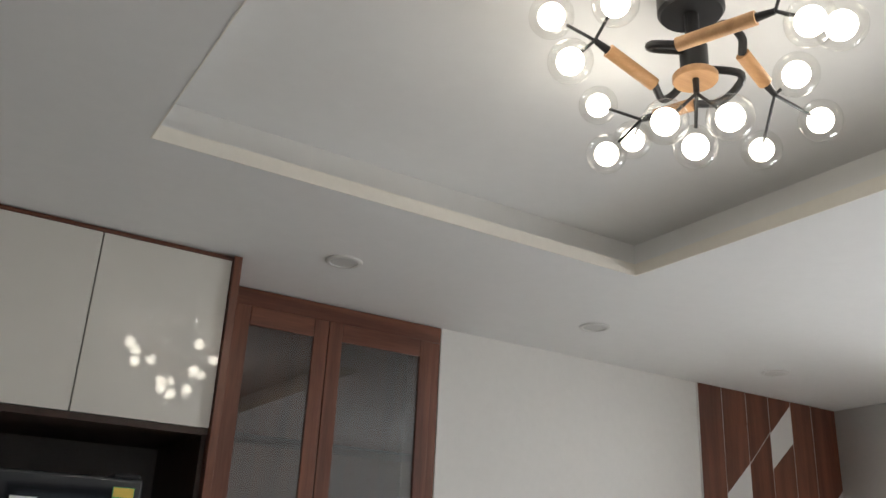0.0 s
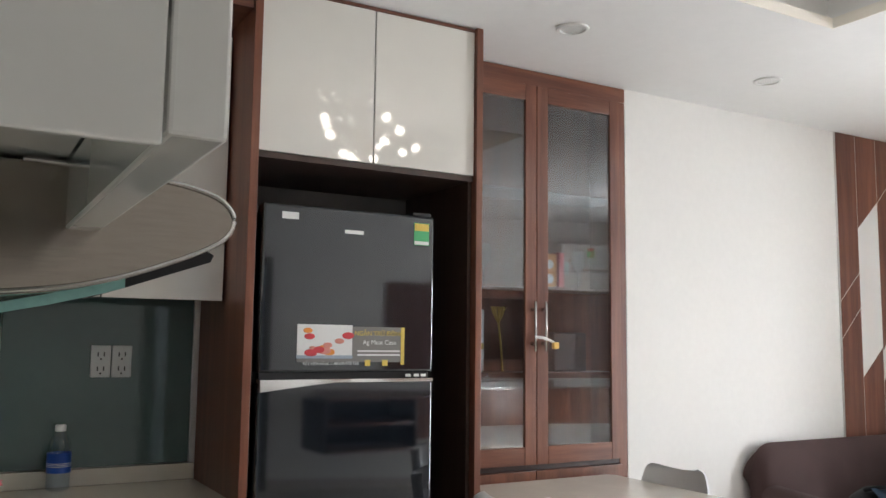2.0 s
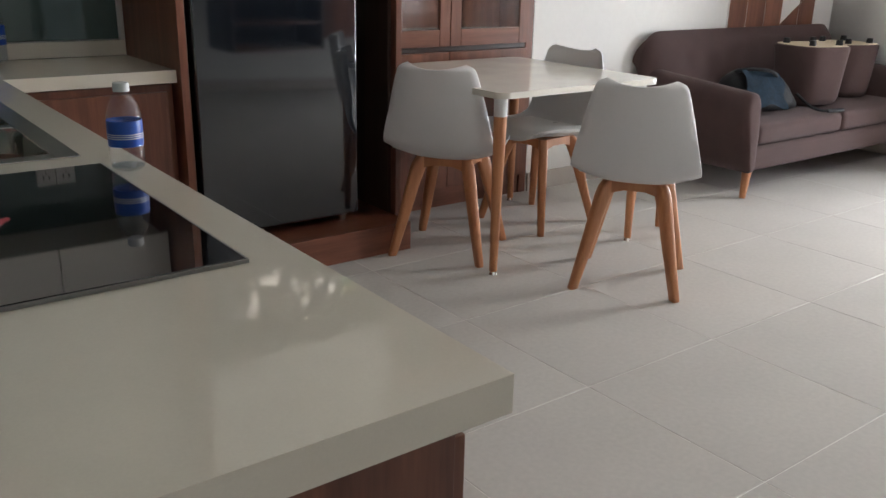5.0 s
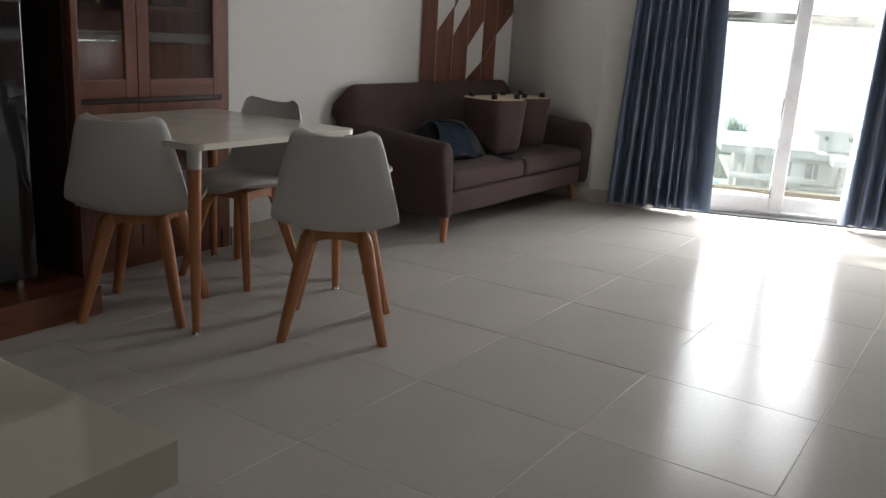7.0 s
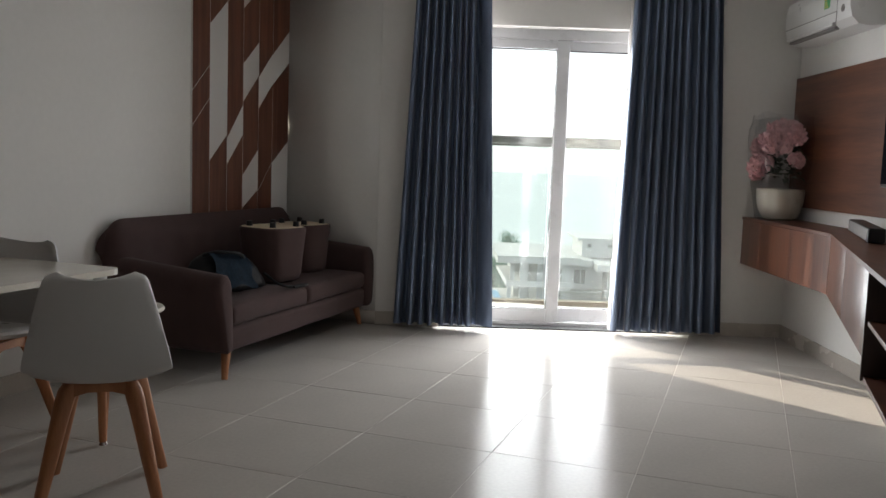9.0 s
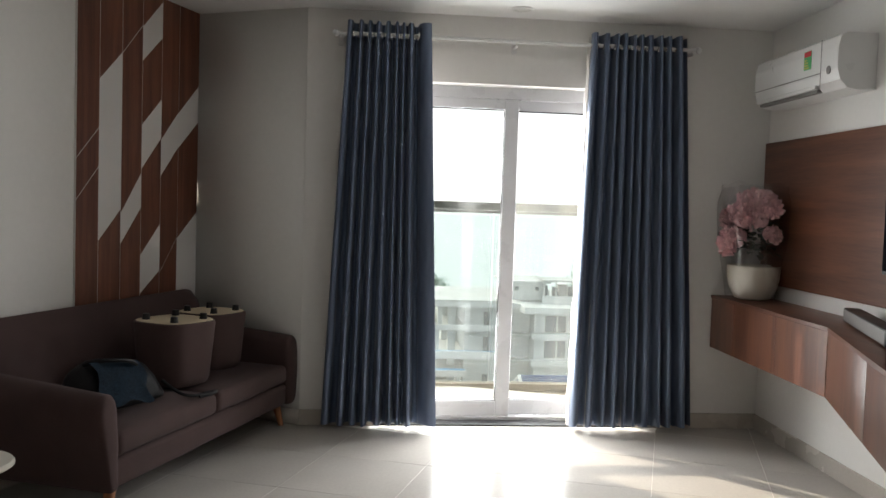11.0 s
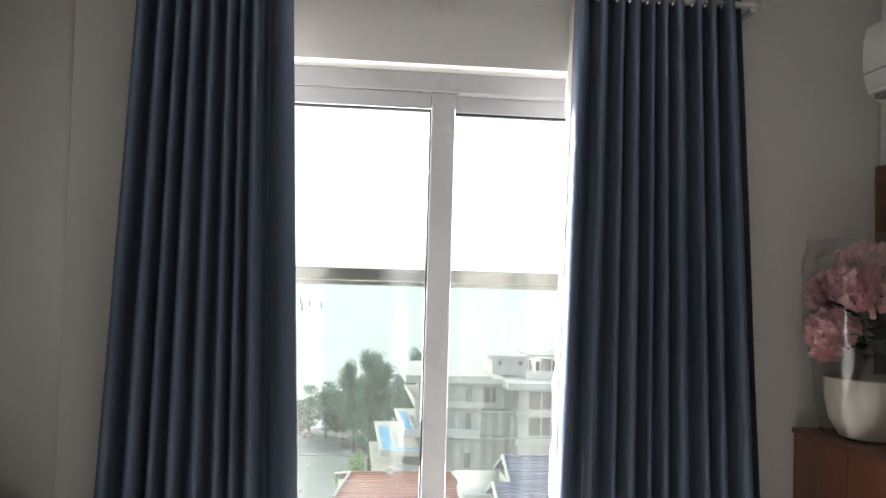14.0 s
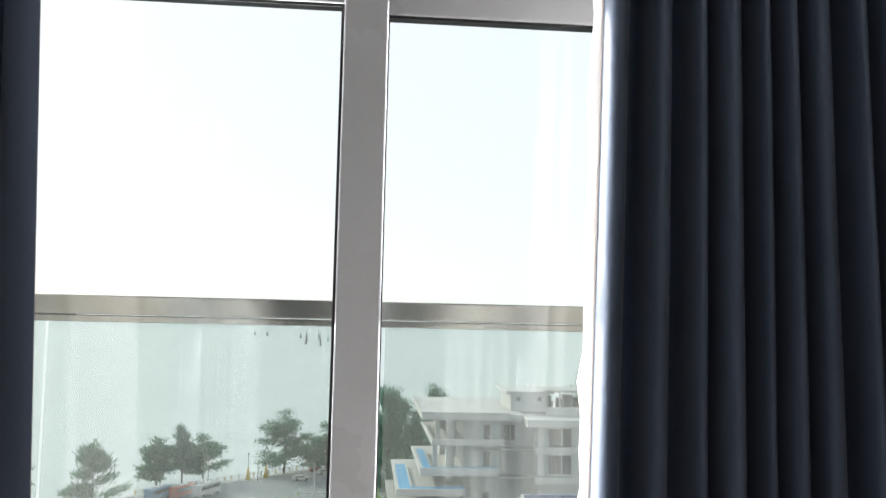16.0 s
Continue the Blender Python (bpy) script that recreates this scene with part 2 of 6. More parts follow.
def glow(name, colour, strength):
    mt = bpy.data.materials.new(name)
    mt.use_nodes = True
    b = mt.node_tree.nodes["Principled BSDF"]
    b.inputs["Base Color"].default_value = (0.9, 0.9, 0.9, 1)
    b.inputs["Emission Color"].default_value, b.inputs["Emission Strength"].default_value = (*colour, 1), strength
    return mt


PAINT = material("wall_paint", (0.77, 0.76, 0.735), 0.6, vary=0.025, scale=1.2, fine=30, bump=0.06, bump_scale=140, spec=0.3)
CEILING = material("ceiling_paint", (0.80, 0.80, 0.79), 0.7, vary=0.02, scale=0.8, fine=20, bump=0.05, bump_scale=120, spec=0.2)
TRIM = material("tray_paint", (0.82, 0.79, 0.72), 0.6, vary=0.03, scale=3, fine=40, bump=0.05, spec=0.2)
TILE = material("porcelain_tile", (0.475, 0.45, 0.415), 0.20, vary=0.07, scale=2.2, fine=60, bump=0.015, bump_scale=60, rough_vary=0.025, island=0.03, spec=0.042)
GROUT = material("grout", (0.66, 0.635, 0.59), 0.8, vary=0.08, scale=9, fine=120)
BALCONYTILE = material("balcony_tile", (0.27, 0.235, 0.19), 0.6, vary=0.12, scale=3, fine=60, bump=0.02)
SKIRT = material("skirting_tile", (0.50, 0.46, 0.41), 0.25, vary=0.05, scale=4, fine=60, bump=0.01)
WALNUT = wood("walnut_laminate", (0.105, 0.034, 0.020), (0.21, 0.078, 0.043), 0.34, "z", 16, coat=0.15)
WALNUT_H = wood("walnut_laminate_across", (0.105, 0.034, 0.020), (0.21, 0.078, 0.043), 0.34, "x", 16, coat=0.15)
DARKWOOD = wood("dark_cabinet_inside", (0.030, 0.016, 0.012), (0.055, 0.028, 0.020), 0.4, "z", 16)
TVWOOD = wood("brown_wall_laminate", (0.085, 0.032, 0.019), (0.17, 0.066, 0.036), 0.38, "x", 9, coat=0.1)
TVWOOD_V = wood("brown_unit_laminate", (0.095, 0.036, 0.021), (0.19, 0.075, 0.041), 0.34, "z", 9, coat=0.15)
BEECH = wood("beech", (0.38, 0.150, 0.062), (0.52, 0.235, 0.105), 0.42, "z", 22, coat=0.1)
LAMPWOOD = wood("lamp_beech", (0.44, 0.24, 0.11), (0.60, 0.36, 0.18), 0.4, "x", 30)
GLOSSWHITE = material("gloss_white_acrylic", (0.72, 0.70, 0.65), 0.014, vary=0.012, scale=2, fine=10, bump=0.0, rough_vary=0.006, coat=0.6)
QUARTZ = material("cream_quartz", (0.68, 0.63, 0.53), 0.03, vary=0.035, scale=8, fine=260, bump=0.0, rough_vary=0.012, coat=0.2)
TABLEWHITE = material("cream_tabletop", (0.74, 0.71, 0.63), 0.16, vary=0.02, scale=4, fine=60, bump=0.0)
GREENGLASS = material("green_back_painted_glass", (0.085, 0.135, 0.128), 0.05, vary=0.05, scale=1.5, fine=20, bump=0.0, rough_vary=0.02, coat=0.5)
BLACKGLASS = material("black_ceramic_glass", (0.006, 0.006, 0.007), 0.03, vary=0.05, bump=0.0, rough_vary=0.01, coat=0.5)
FRIDGE = material("dark_glass_fridge", (0.010, 0.013, 0.018), 0.05, vary=0.05, scale=1.5, bump=0.0, rough_vary=0.01, coat=0.5, spec=0.8)
FRIDGESIDE = material("fridge_side_black", (0.012, 0.012, 0.014), 0.35, vary=0.05)
STEEL = material("brushed_steel", (0.56, 0.55, 0.53), 0.24, 1.0, vary=0.08, scale=3, fine=220, bump=0.03, bump_scale=400, stretch=(1, 0.08, 1))
RAILSTEEL = material("weathered_rail_steel", (0.34, 0.335, 0.315), 0.22, 1.0, vary=0.25, scale=1.6, fine=160, bump=0.02, bump_scale=300, stretch=(1, 0.2, 0.2))
CHROME = material("polished_chrome", (0.75, 0.75, 0.74), 0.09, 1.0, vary=0.03, bump=0.0, rough_vary=0.03)
# the walnut's brown reflection is mixed into this steel's base colour
HOODSTEEL = material("brown_tinted_hood_steel", (0.38, 0.33, 0.285), 0.20, 1.0, vary=0.12, scale=3, fine=200, bump=0.02, bump_scale=300, stretch=(0.1, 1, 1))
BLACK = material("matt_black", (0.012, 0.012, 0.013), 0.4, vary=0.1, scale=8)
WHITEPLASTIC = material("white_plastic", (0.70, 0.70, 0.69), 0.32, vary=0.015, scale=6, bump=0.01)
CHAIRPLASTIC = material("pale_chair_plastic", (0.62, 0.62, 0.62), 0.38, vary=0.02, scale=5, bump=0.015, bump_scale=90)
PVC = material("white_pvc_frame", (0.52, 0.53, 0.55), 0.3, vary=0.03, scale=4, bump=0.01)
SOFA = material("mauve_brown_fabric", (0.076, 0.048, 0.046), 0.9, vary=0.16, scale=9, fine=420, bump=0.35, bump_scale=650, sheen=0.08, spec=0.15)
STOOLTOP = material("pale_wooden_underside", (0.60, 0.50, 0.35), 0.6, vary=0.08, scale=9)
CURTAIN = material("slate_blue_satin", (0.125, 0.165, 0.25), 0.42, 0.22, vary=0.12, scale=4, fine=300, bump=0.10, bump_scale=500, sheen=0.12, spec=0.6, stretch=(1, 1, 0.25))
LINING = material("pale_curtain_lining", (0.55, 0.52, 0.50), 0.8, vary=0.05, scale=8, fine=300, bump=0.1)
CLOTH = material("coral_cloth", (0.80, 0.17, 0.19), 0.9, vary=0.12, scale=14, fine=260, bump=0.4, bump_scale=320, sheen=0.3, spec=0.2)
LEATHER = material("black_leather", (0.006, 0.006, 0.0075), 0.55, vary=0.25, scale=10, bump=0.35, bump_scale=160, spec=0.22)
DENIM = material("dark_printed_fabric", (0.010, 0.020, 0.033), 0.9, vary=0.7, scale=26, fine=120, bump=0.25, bump_scale=180, spec=0.15)
POT = material("cream_glazed_pot", (0.72, 0.68, 0.58), 0.3, vary=0.03, scale=6, bump=0.01)
PETAL = material("pink_silk_petal", (0.86, 0.58, 0.60), 0.7, vary=0.30, scale=34, fine=120, bump=0.05, sheen=0.2, island=0.22)
LEAF = material("dark_silk_leaf", (0.03, 0.055, 0.035), 0.6, vary=0.3, scale=30, bump=0.05)
PLASTICFILM = glass("clear_wrap", (0.94, 0.94, 0.94), 0.09, 0.12)
PANE = glass("window_pane", (0.94, 0.955, 0.95), 0.02)
CABGLASS = glass("cabinet_pane", (0.74, 0.76, 0.77), 0.11)
RAILGLASS = glass("balcony_glass", (0.87, 0.905, 0.895), 0.03, dust_haze=0.05)
HOODGLASS = glass("hood_glass", (0.72, 0.86, 0.83), 0.08)
BULBGLASS = glass("bulb_glass", (0.97, 0.97, 0.96), 0.075)
PET = glass("clear_bottle_plastic", (0.93, 0.95, 0.97), 0.08, 0.04)
BLUELABEL = material("blue_bottle_label", (0.015, 0.08, 0.42), 0.35, vary=0.1, scale=30)
WATER = glass("bottle_water", (0.90, 0.95, 0.99), 0.06)
BULB = glow("lamp_globe", (1.0, 0.90, 0.76), 3.0)
GOLD = material("gilt", (0.62, 0.42, 0.12), 0.3, 0.9, vary=0.1)
RED = material("red_print", (0.55, 0.04, 0.05), 0.5, vary=0.1, scale=30)
ORANGE = material("orange_print", (0.75, 0.28, 0.05), 0.5, vary=0.1, scale=30)
SALMON = material("salmon_print", (0.62, 0.25, 0.20), 0.5, vary=0.1, scale=30)
BUSGREY = material("blue_grey_print", (0.32, 0.38, 0.46), 0.5, vary=0.08, scale=30)
# sink steel darkened in colour to imitate dark reflections inside the bowls
SINKSTEEL = material("darkened_bowl_steel", (0.27, 0.25, 0.22), 0.26, 1.0, vary=0.12, scale=3, fine=200, bump=0.02, bump_scale=300, stretch=(1, 1, 0.1))
TEALEDGE = material("green_glass_edge", (0.30, 0.58, 0.54), 0.15, vary=0.1, scale=20)
GREENLABEL = material("green_energy_label", (0.08, 0.42, 0.16), 0.5, vary=0.08, scale=30)
PAPER = material("white_paper", (0.75, 0.75, 0.74), 0.6, vary=0.03, scale=20)
YELLOW = material("yellow_print", (0.70, 0.52, 0.10), 0.5, vary=0.08, scale=20)
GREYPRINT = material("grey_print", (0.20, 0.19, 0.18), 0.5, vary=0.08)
GLOSSBACK = material("white_satin_board", (0.72, 0.71, 0.70), 0.35, vary=0.02, scale=4, bump=0.01)
DOORGREY = material("pale_blue_door", (0.60, 0.68, 0.76), 0.4, vary=0.04, scale=3)
SCREEN = material("tv_screen", (0.008, 0.008, 0.010), 0.08, vary=0.05, bump=0.0)

# ---------- the room's shell ----------
def tile_ok(cx, cy):
    p = Vector((cx, cy, 0))
    q = M_TV.inverted() @ p
    return NORM.dot(p) < D_WALL + 0.1 and q.y < 0.3


base = bmesh.new()
box(base, -3.0, 6.4, -4.0, 4.2, -0.30, -0.0012)
floor = structure("floor", base, GROUT, "beige polished porcelain tile floor with pale joints", "floor")

# sofa and kitchen walls
structure("wall_north", boxed(2.095, 5.40, 3.51, 3.95, 0, 2.9), PAINT, "plain off-white painted wall behind the sofa")
structure("wall_kitchen", boxed(-1.30, 2.09, 3.775, 3.95, 0, 2.9), PAINT, "off-white painted wall behind the kitchen units")
structure("wall_kitchen_side", boxed(-1.30, -1.12, 0.62, 3.77, 0, 2.9), PAINT, "off-white painted wall beside the worktop")
structure("wall_hall", boxed(-2.85, -1.305, 0.62, 0.80, 0, 2.9), PAINT, "off-white painted hall wall")
structure("wall_west", boxed(-3.0, -2.855, -3.6, 0.80, 0, 2.9), PAINT, "off-white painted wall behind the entrance")
bm = bmesh.new()
prism(bm, [(4.956, 3.56), (4.852, 2.69), (5.10, 2.69), (5.40, 3.56)], 0, 2.9)
structure("wall_column", bm, PAINT, "off-white painted column beside the window wall")
# window wall with its opening
W0, W1, WTOP, TH = -0.40, 1.30, 2.205, 0.24
bm = bmesh.new()
box(bm, -0.87, W0, D_WALL, D_WALL + TH, 0, 2.9)
box(bm, W1, 2.45, D_WALL, D_WALL + TH, 0, 2.9)
box(bm, W0, W1, D_WALL, D_WALL + TH, WTOP, 2.9)
structure("wall_window", bm, PAINT, "off-white painted wall round the balcony door", m=M_WIN)
# wall with the television; a doorway lies further back
bm = bmesh.new()
box(bm, 0.0, 4.35, 0, 0.15, 0, 2.9)
box(bm, 5.20, 9.3, 0, 0.15, 0, 2.9)
box(bm, 4.35, 5.20, 0, 0.15, 2.10, 2.9)
structure("wall_television", bm, PAINT, "off-white painted wall behind the wall unit", m=M_TV)
d1 = thing("door_1", "pale blue-grey door in a dark wooden frame", "door", M_TV, kind="structure")
part("door_leaf", boxed(4.42, 5.13, 0.05, 0.09, 0.01, 2.03, 0.003), DOORGREY, d1)
for a, b_ in ((4.35, 4.42), (5.13, 5.20)):
    part("door_frame", boxed(a, b_, -0.02, 0.14, 0, 2.10, 0.003), DARKWOOD, d1)
part("door_head", boxed(4.42, 5.13, -0.02, 0.14, 2.03, 2.10, 0.003), DARKWOOD, d1)
# ceiling with its sunk tray
TX0, TX1, TY0, TY1 = 0.51, 2.24, 0.27, 2.43
bm = bmesh.new()
for z0, z1, g in ((CEIL, CEIL + 0.040, 0.0), (CEIL + 0.040, CEIL + 0.15, 0.06)):
    box(bm, -3.0, TX0 - g, -4.0, 4.0, z0, z1)
    box(bm, TX1 + g, 6.4, -4.0, 4.0, z0, z1)
    box(bm, TX0 - g, TX1 + g, -4.0, TY0 - g, z0, z1)
    box(bm, TX0 - g, TX1 + g, TY1 + g, 4.0, z0, z1)
box(bm, -3.0, 6.4, -4.0, 4.0, CEIL + 0.15, 2.95)
structure("ceiling", bm, CEILING, "white plaster ceiling with a sunk rectangular tray", "ceiling")
bm = bmesh.new()
for a in ((TX0, TX0 + 0.004, TY0 + 0.004, TY1 - 0.004), (TX1 - 0.004, TX1, TY0 + 0.004, TY1 - 0.004), (TX0, TX1, TY0, TY0 + 0.004), (TX0, TX1, TY1 - 0.004, TY1)):
    box(bm, *a, CEIL - 0.001, CEIL + 0.043)
structure("trim", bm, TRIM, "cream painted lip round the ceiling tray", "trim")
# skirting
bm = bmesh.new()
box(bm, 2.10, 4.935, 3.498, 3.511, 0, 0.10, 0.002)
structure("baseboard", bm, SKIRT, "beige tile skirting along the sofa wall", "skirting")
bm = bmesh.new()
prism(bm, [(4.936, 3.497), (4.838, 2.69), (4.852, 2.69), (4.95, 3.508)], 0, 0.10)
structure("baseboard", bm, SKIRT, "beige tile skirting round the column", "skirting")
for a, b_ in ((-0.87, W0), (W1, 2.17)):
    structure("baseboard", boxed(a, b_, D_WALL - 0.013, D_WALL, 0, 0.10, 0.002), SKIRT, "beige tile skirting under the window wall", "skirting", M_WIN)
structure("baseboard", boxed(0.0, 4.35, -0.013, 0, 0, 0.10, 0.002), SKIRT, "beige tile skirting under the wall unit", "skirting", M_TV)

# ---------- balcony door ----------
FD = D_WALL + 0.13
w1 = thing("window_1", "white framed sliding balcony door with clear panes", "balcony door", M_WIN, kind="structure")
fr = bmesh.new()
box(fr, W0, W1, FD - 0.01, FD + 0.10, 2.13, WTOP, 0.004)
box(fr, W0, W0 + 0.05, FD - 0.01, FD + 0.10, 0.025, 2.13, 0.004)
box(fr, W1 - 0.05, W1, FD - 0.01, FD + 0.10, 0.025, 2.13, 0.004)
box(fr, W0, W1, FD - 0.01, FD + 0.10, 0.0, 0.035, 0.004)
part("window_frame", fr, PVC, w1)


def leaf(x0, x1, d0, stile_l, stile_r, name):
    bm = bmesh.new()
    box(bm, x0, x0 + stile_l, d0, d0 + 0.045, 0.035, 2.13, 0.005)
    box(bm, x1 - stile_r, x1, d0, d0 + 0.045, 0.035, 2.13, 0.005)
    box(bm, x0 + stile_l, x1 - stile_r, d0, d0 + 0.045, 2.065, 2.13, 0.004)
    box(bm, x0 + stile_l, x1 - stile_r, d0, d0 + 0.045, 0.035, 0.135, 0.004)
    lf = part("sash", bm, PVC, w1, name)
    g = part("pane", boxed(x0 + stile_l - 0.006, x1 - stile_r + 0.006, d0 + 0.019, d0 + 0.025, 0.13, 2.07), PANE, lf)
    g.visible_shadow = False
    bm = bmesh.new()
    for a, b_, c, d_ in ((x0 + stile_l, x0 + stile_l + 0.006, 0.135, 2.065), (x1 - stile_r - 0.006, x1 - stile_r, 0.135, 2.065), (x0 + stile_l, x1 - stile_r, 2.059, 2.065), (x0 + stile_l, x1 - stile_r, 0.135, 0.141)):
        box(bm, a, b_, d0 + 0.008, d0 + 0.037, c, d_)
    part("gasket", bm, BLACK, lf, "black rubber gasket")


leaf(W0 + 0.05, 0.502, FD, 0.08, 0.092, "white sliding sash")
leaf(0.415, W1 - 0.05, FD + 0.052, 0.085, 0.08, "white sliding sash behind the first")
structure("threshold", boxed(W0, W1, D_WALL - 0.005, FD - 0.012, 0.0, 0.012, 0.003), BLACK, "black stone strip at the balcony door", "threshold", M_WIN)

# balcony
structure("balcony_floor", boxed(-2.5, 3.6, D_WALL + TH, 7.05, -0.25, -0.03), BALCONYTILE, "beige tiled balcony floor", "balcony", M_WIN)
rail = thing("balcony_railing", "glass balustrade with a flat steel handrail on the balcony", "railing", M_WIN)
RD = 6.75
part("handrail", boxed(-2.5, 3.6, RD - 0.03, RD + 0.03, 1.398, 1.460, 0.004), RAILSTEEL, rail, "brushed steel handrail")
part("lower_rail", boxed(-2.5, 3.6, RD - 0.018, RD + 0.018, 1.374, 1.396, 0.003), RAILSTEEL, rail)
for i in range(6):
    x0 = -2.732 + i * 1.09
    g = part("glass_panel", boxed(x0, x0 + 1.078, RD - 0.005, RD + 0.005, 0.02, 1.377), RAILGLASS, rail)
    g.visible_shadow = False
structure("balcony_kerb", boxed(-2.5, 3.6, RD - 0.05, RD + 0.06, -0.03, 0.02), BALCONYTILE, "beige balcony edge under the glass", "kerb", M_WIN)

# ---------- kitchen ----------
CT = 0.805                      # worktop height
SX0, SX1, SY0, SY1 = -1.02, -0.60, 1.955, 2.735      # sink cut-out
worktop = thing("worktop", "cream polished quartz worktop with an upstand, in an L shape", "worktop")


def slab(xs, ys, keep, z0, z1):
    """A flat slab made of the cells of a grid that keep() names, joined along their edges."""
    bm, vs = bmesh.new(), {}
    def v(i, j, z):
        if (i, j, z) not in vs:
            vs[i, j, z] = bm.verts.new((xs[i], ys[j], z))
        return vs[i, j, z]
    cells = {(i, j) for i in range(len(xs) - 1) for j in range(len(ys) - 1) if keep(i, j)}
    for i, j in cells:
        bm.faces.new([v(i, j, z1), v(i + 1, j, z1), v(i + 1, j + 1, z1), v(i, j + 1, z1)])
        bm.faces.new([v(i, j, z0), v(i, j + 1, z0), v(i + 1, j + 1, z0), v(i + 1, j, z0)])
        for a, b_, other in (((i, j), (i + 1, j), (i, j - 1)), ((i + 1, j), (i + 1, j + 1), (i + 1, j)), ((i + 1, j + 1), (i, j + 1), (i, j + 1)), ((i, j + 1), (i, j), (i - 1, j))):
            if other not in cells:
                bm.faces.new([v(*a, z0), v(*b_, z0), v(*b_, z1), v(*a, z1)])
    bmesh.ops.bevel(bm, geom=[e for e in bm.edges if e.calc_face_angle(0) > 1], offset=0.003, segments=2, affect="EDGES")
    return bm


part("top_slab", slab([-1.12, SX0, SX1, -0.495, 0.075], [0.715, SY0, SY1, 3.20, 3.765], lambda i, j: (i < 3 or j == 3) and (i, j) != (1, 1), CT - 0.045, CT), QUARTZ, worktop)
part("upstand", boxed(-1.095, 0.073, 3.745, 3.770, CT + 0.0005, CT + 0.062, 0.003), QUARTZ, worktop)
part("upstand", boxed(-1.118, -1.098, 0.72, 3.770, CT + 0.0005, CT + 0.062, 0.003), QUARTZ, worktop)


def base_unit(x0, x1, y0, y1, face, doors):
    u = thing("base_cabinet", "walnut laminate base cabinet under the cream worktop", "cabinet", group="kitchen base cabinets")
    z1 = CT - 0.048
    part("carcass", boxed(x0, x1, y0, y1, 0.10, z1 - 0.004, 0.002), WALNUT, u)
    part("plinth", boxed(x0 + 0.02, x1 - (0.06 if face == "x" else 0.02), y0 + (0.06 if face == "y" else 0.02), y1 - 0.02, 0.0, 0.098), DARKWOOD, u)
    n = len(doors) - 1
    for i in range(n):
        a, b_ = doors[i] + 0.002, doors[i + 1] - 0.002
        if face == "x":
            part("door", boxed(x1 + 0.001, x1 + 0.019, a, b_, 0.105, z1 - 0.03, 0.002), WALNUT, u)
        else:
            part("door", boxed(a, b_, y0 - 0.019, y0 - 0.001, 0.105, z1 - 0.03, 0.002), WALNUT, u)
    return u


base_unit(-1.10, -0.545, 0.745, 1.90, "x", [0.75, 1.32, 1.89])
base_unit(-1.10, -0.545, 1.91, 3.18, "x", [1.92, 2.55, 3.17])
base_unit(-0.53, 0.068, 3.235, 3.75, "y", [-0.50, 0.045])

# sink
sink = thing("kitchen_sink", "stainless steel double bowl sink set in the worktop", "sink")


def bowl(x0, x1, y0, y1, depth):
    bm = bmesh.new()
    def ring(g, z, r):
        pts = []
        for cx, cy, a0 in ((x1 - g - r, y1 - g - r, 0), (x0 + g + r, y1 - g - r, 90), (x0 + g + r, y0 + g + r, 180), (x1 - g - r, y0 + g + r, 270)):
            for k in range(6):
                a = radians(a0 + 18 * k)
                pts.append(Vector((cx + r * math.cos(a), cy + r * math.sin(a), z)))
        return pts
    rows = [ring(0.0, CT + 0.004, 0.07), ring(0.006, CT - 0.01, 0.07), ring(0.014, CT - depth + 0.03, 0.065), ring(0.05, CT - depth, 0.05)]
    vs = grid(bm, rows, True)
    bm.faces.new(vs[-1])
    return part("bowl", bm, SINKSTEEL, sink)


rim = bmesh.new()
for a in ((SX0 - 0.015, SX0 + 0.035, SY0 - 0.01, SY1 + 0.01), (SX1 - 0.04, SX1 + 0.01, SY0 - 0.01, SY1 + 0.01), (SX0 + 0.03, SX1 - 0.035, SY0 - 0.01, SY0 + 0.035), (SX0 + 0.03, SX1 - 0.035, SY1 - 0.035, SY1 + 0.01), (SX0 + 0.03, SX1 - 0.035, 2.325, 2.365)):
    box(rim, *a, CT + 0.0005, CT + 0.0045, 0.0015)
part("rim", rim, STEEL, sink)
bowl(SX0 + 0.03, SX1 - 0.035, SY0 + 0.03, 2.33, 0.18)
bowl(SX0 + 0.03, SX1 - 0.035, 2.36, SY1 - 0.03, 0.18)
tap = thing("kitchen_tap", "white and chrome swan-neck tap beside the sink", "tap")
bm = bmesh.new()
rod(bm, (-1.06, 2.36, CT), (-1.06, 2.36, CT + 0.05), 0.026, 0.022)
part("tap_base", bm, CHROME, tap)
bm = bmesh.new()
tube(bm, smooth_path([(-1.06, 2.36, CT + 0.04), (-1.06, 2.36, CT + 0.20), (-1.04, 2.36, CT + 0.235), (-0.97, 2.36, CT + 0.235), (-0.88, 2.36, CT + 0.215)]), 0.013, 12)
part("spout", bm, CHROME, tap)
bm = bmesh.new()
rod(bm, (-1.0, 2.36, CT + 0.222), (-0.885, 2.36, CT + 0.205), 0.026, 0.034, 24)
rod(bm, (-0.896, 2.36, CT + 0.2066), (-0.882, 2.36, CT + 0.2045), 0.038, 0.038, 24)
part("spray_head", bm, WHITEPLASTIC, tap, "white plastic pull-out spray head")
bm = bmesh.new()
tube(bm, smooth_path([(-0.955, 2.36, CT + 0.001), (-0.93, 2.36, CT + 0.035), (-0.895, 2.36, CT + 0.072), (-0.85, 2.36, CT + 0.074), (-0.80, 2.36, CT + 0.066)]), 0.014, 12)
part("lever", bm, WHITEPLASTIC, tap, "white curved lever")
bm = bmesh.new()
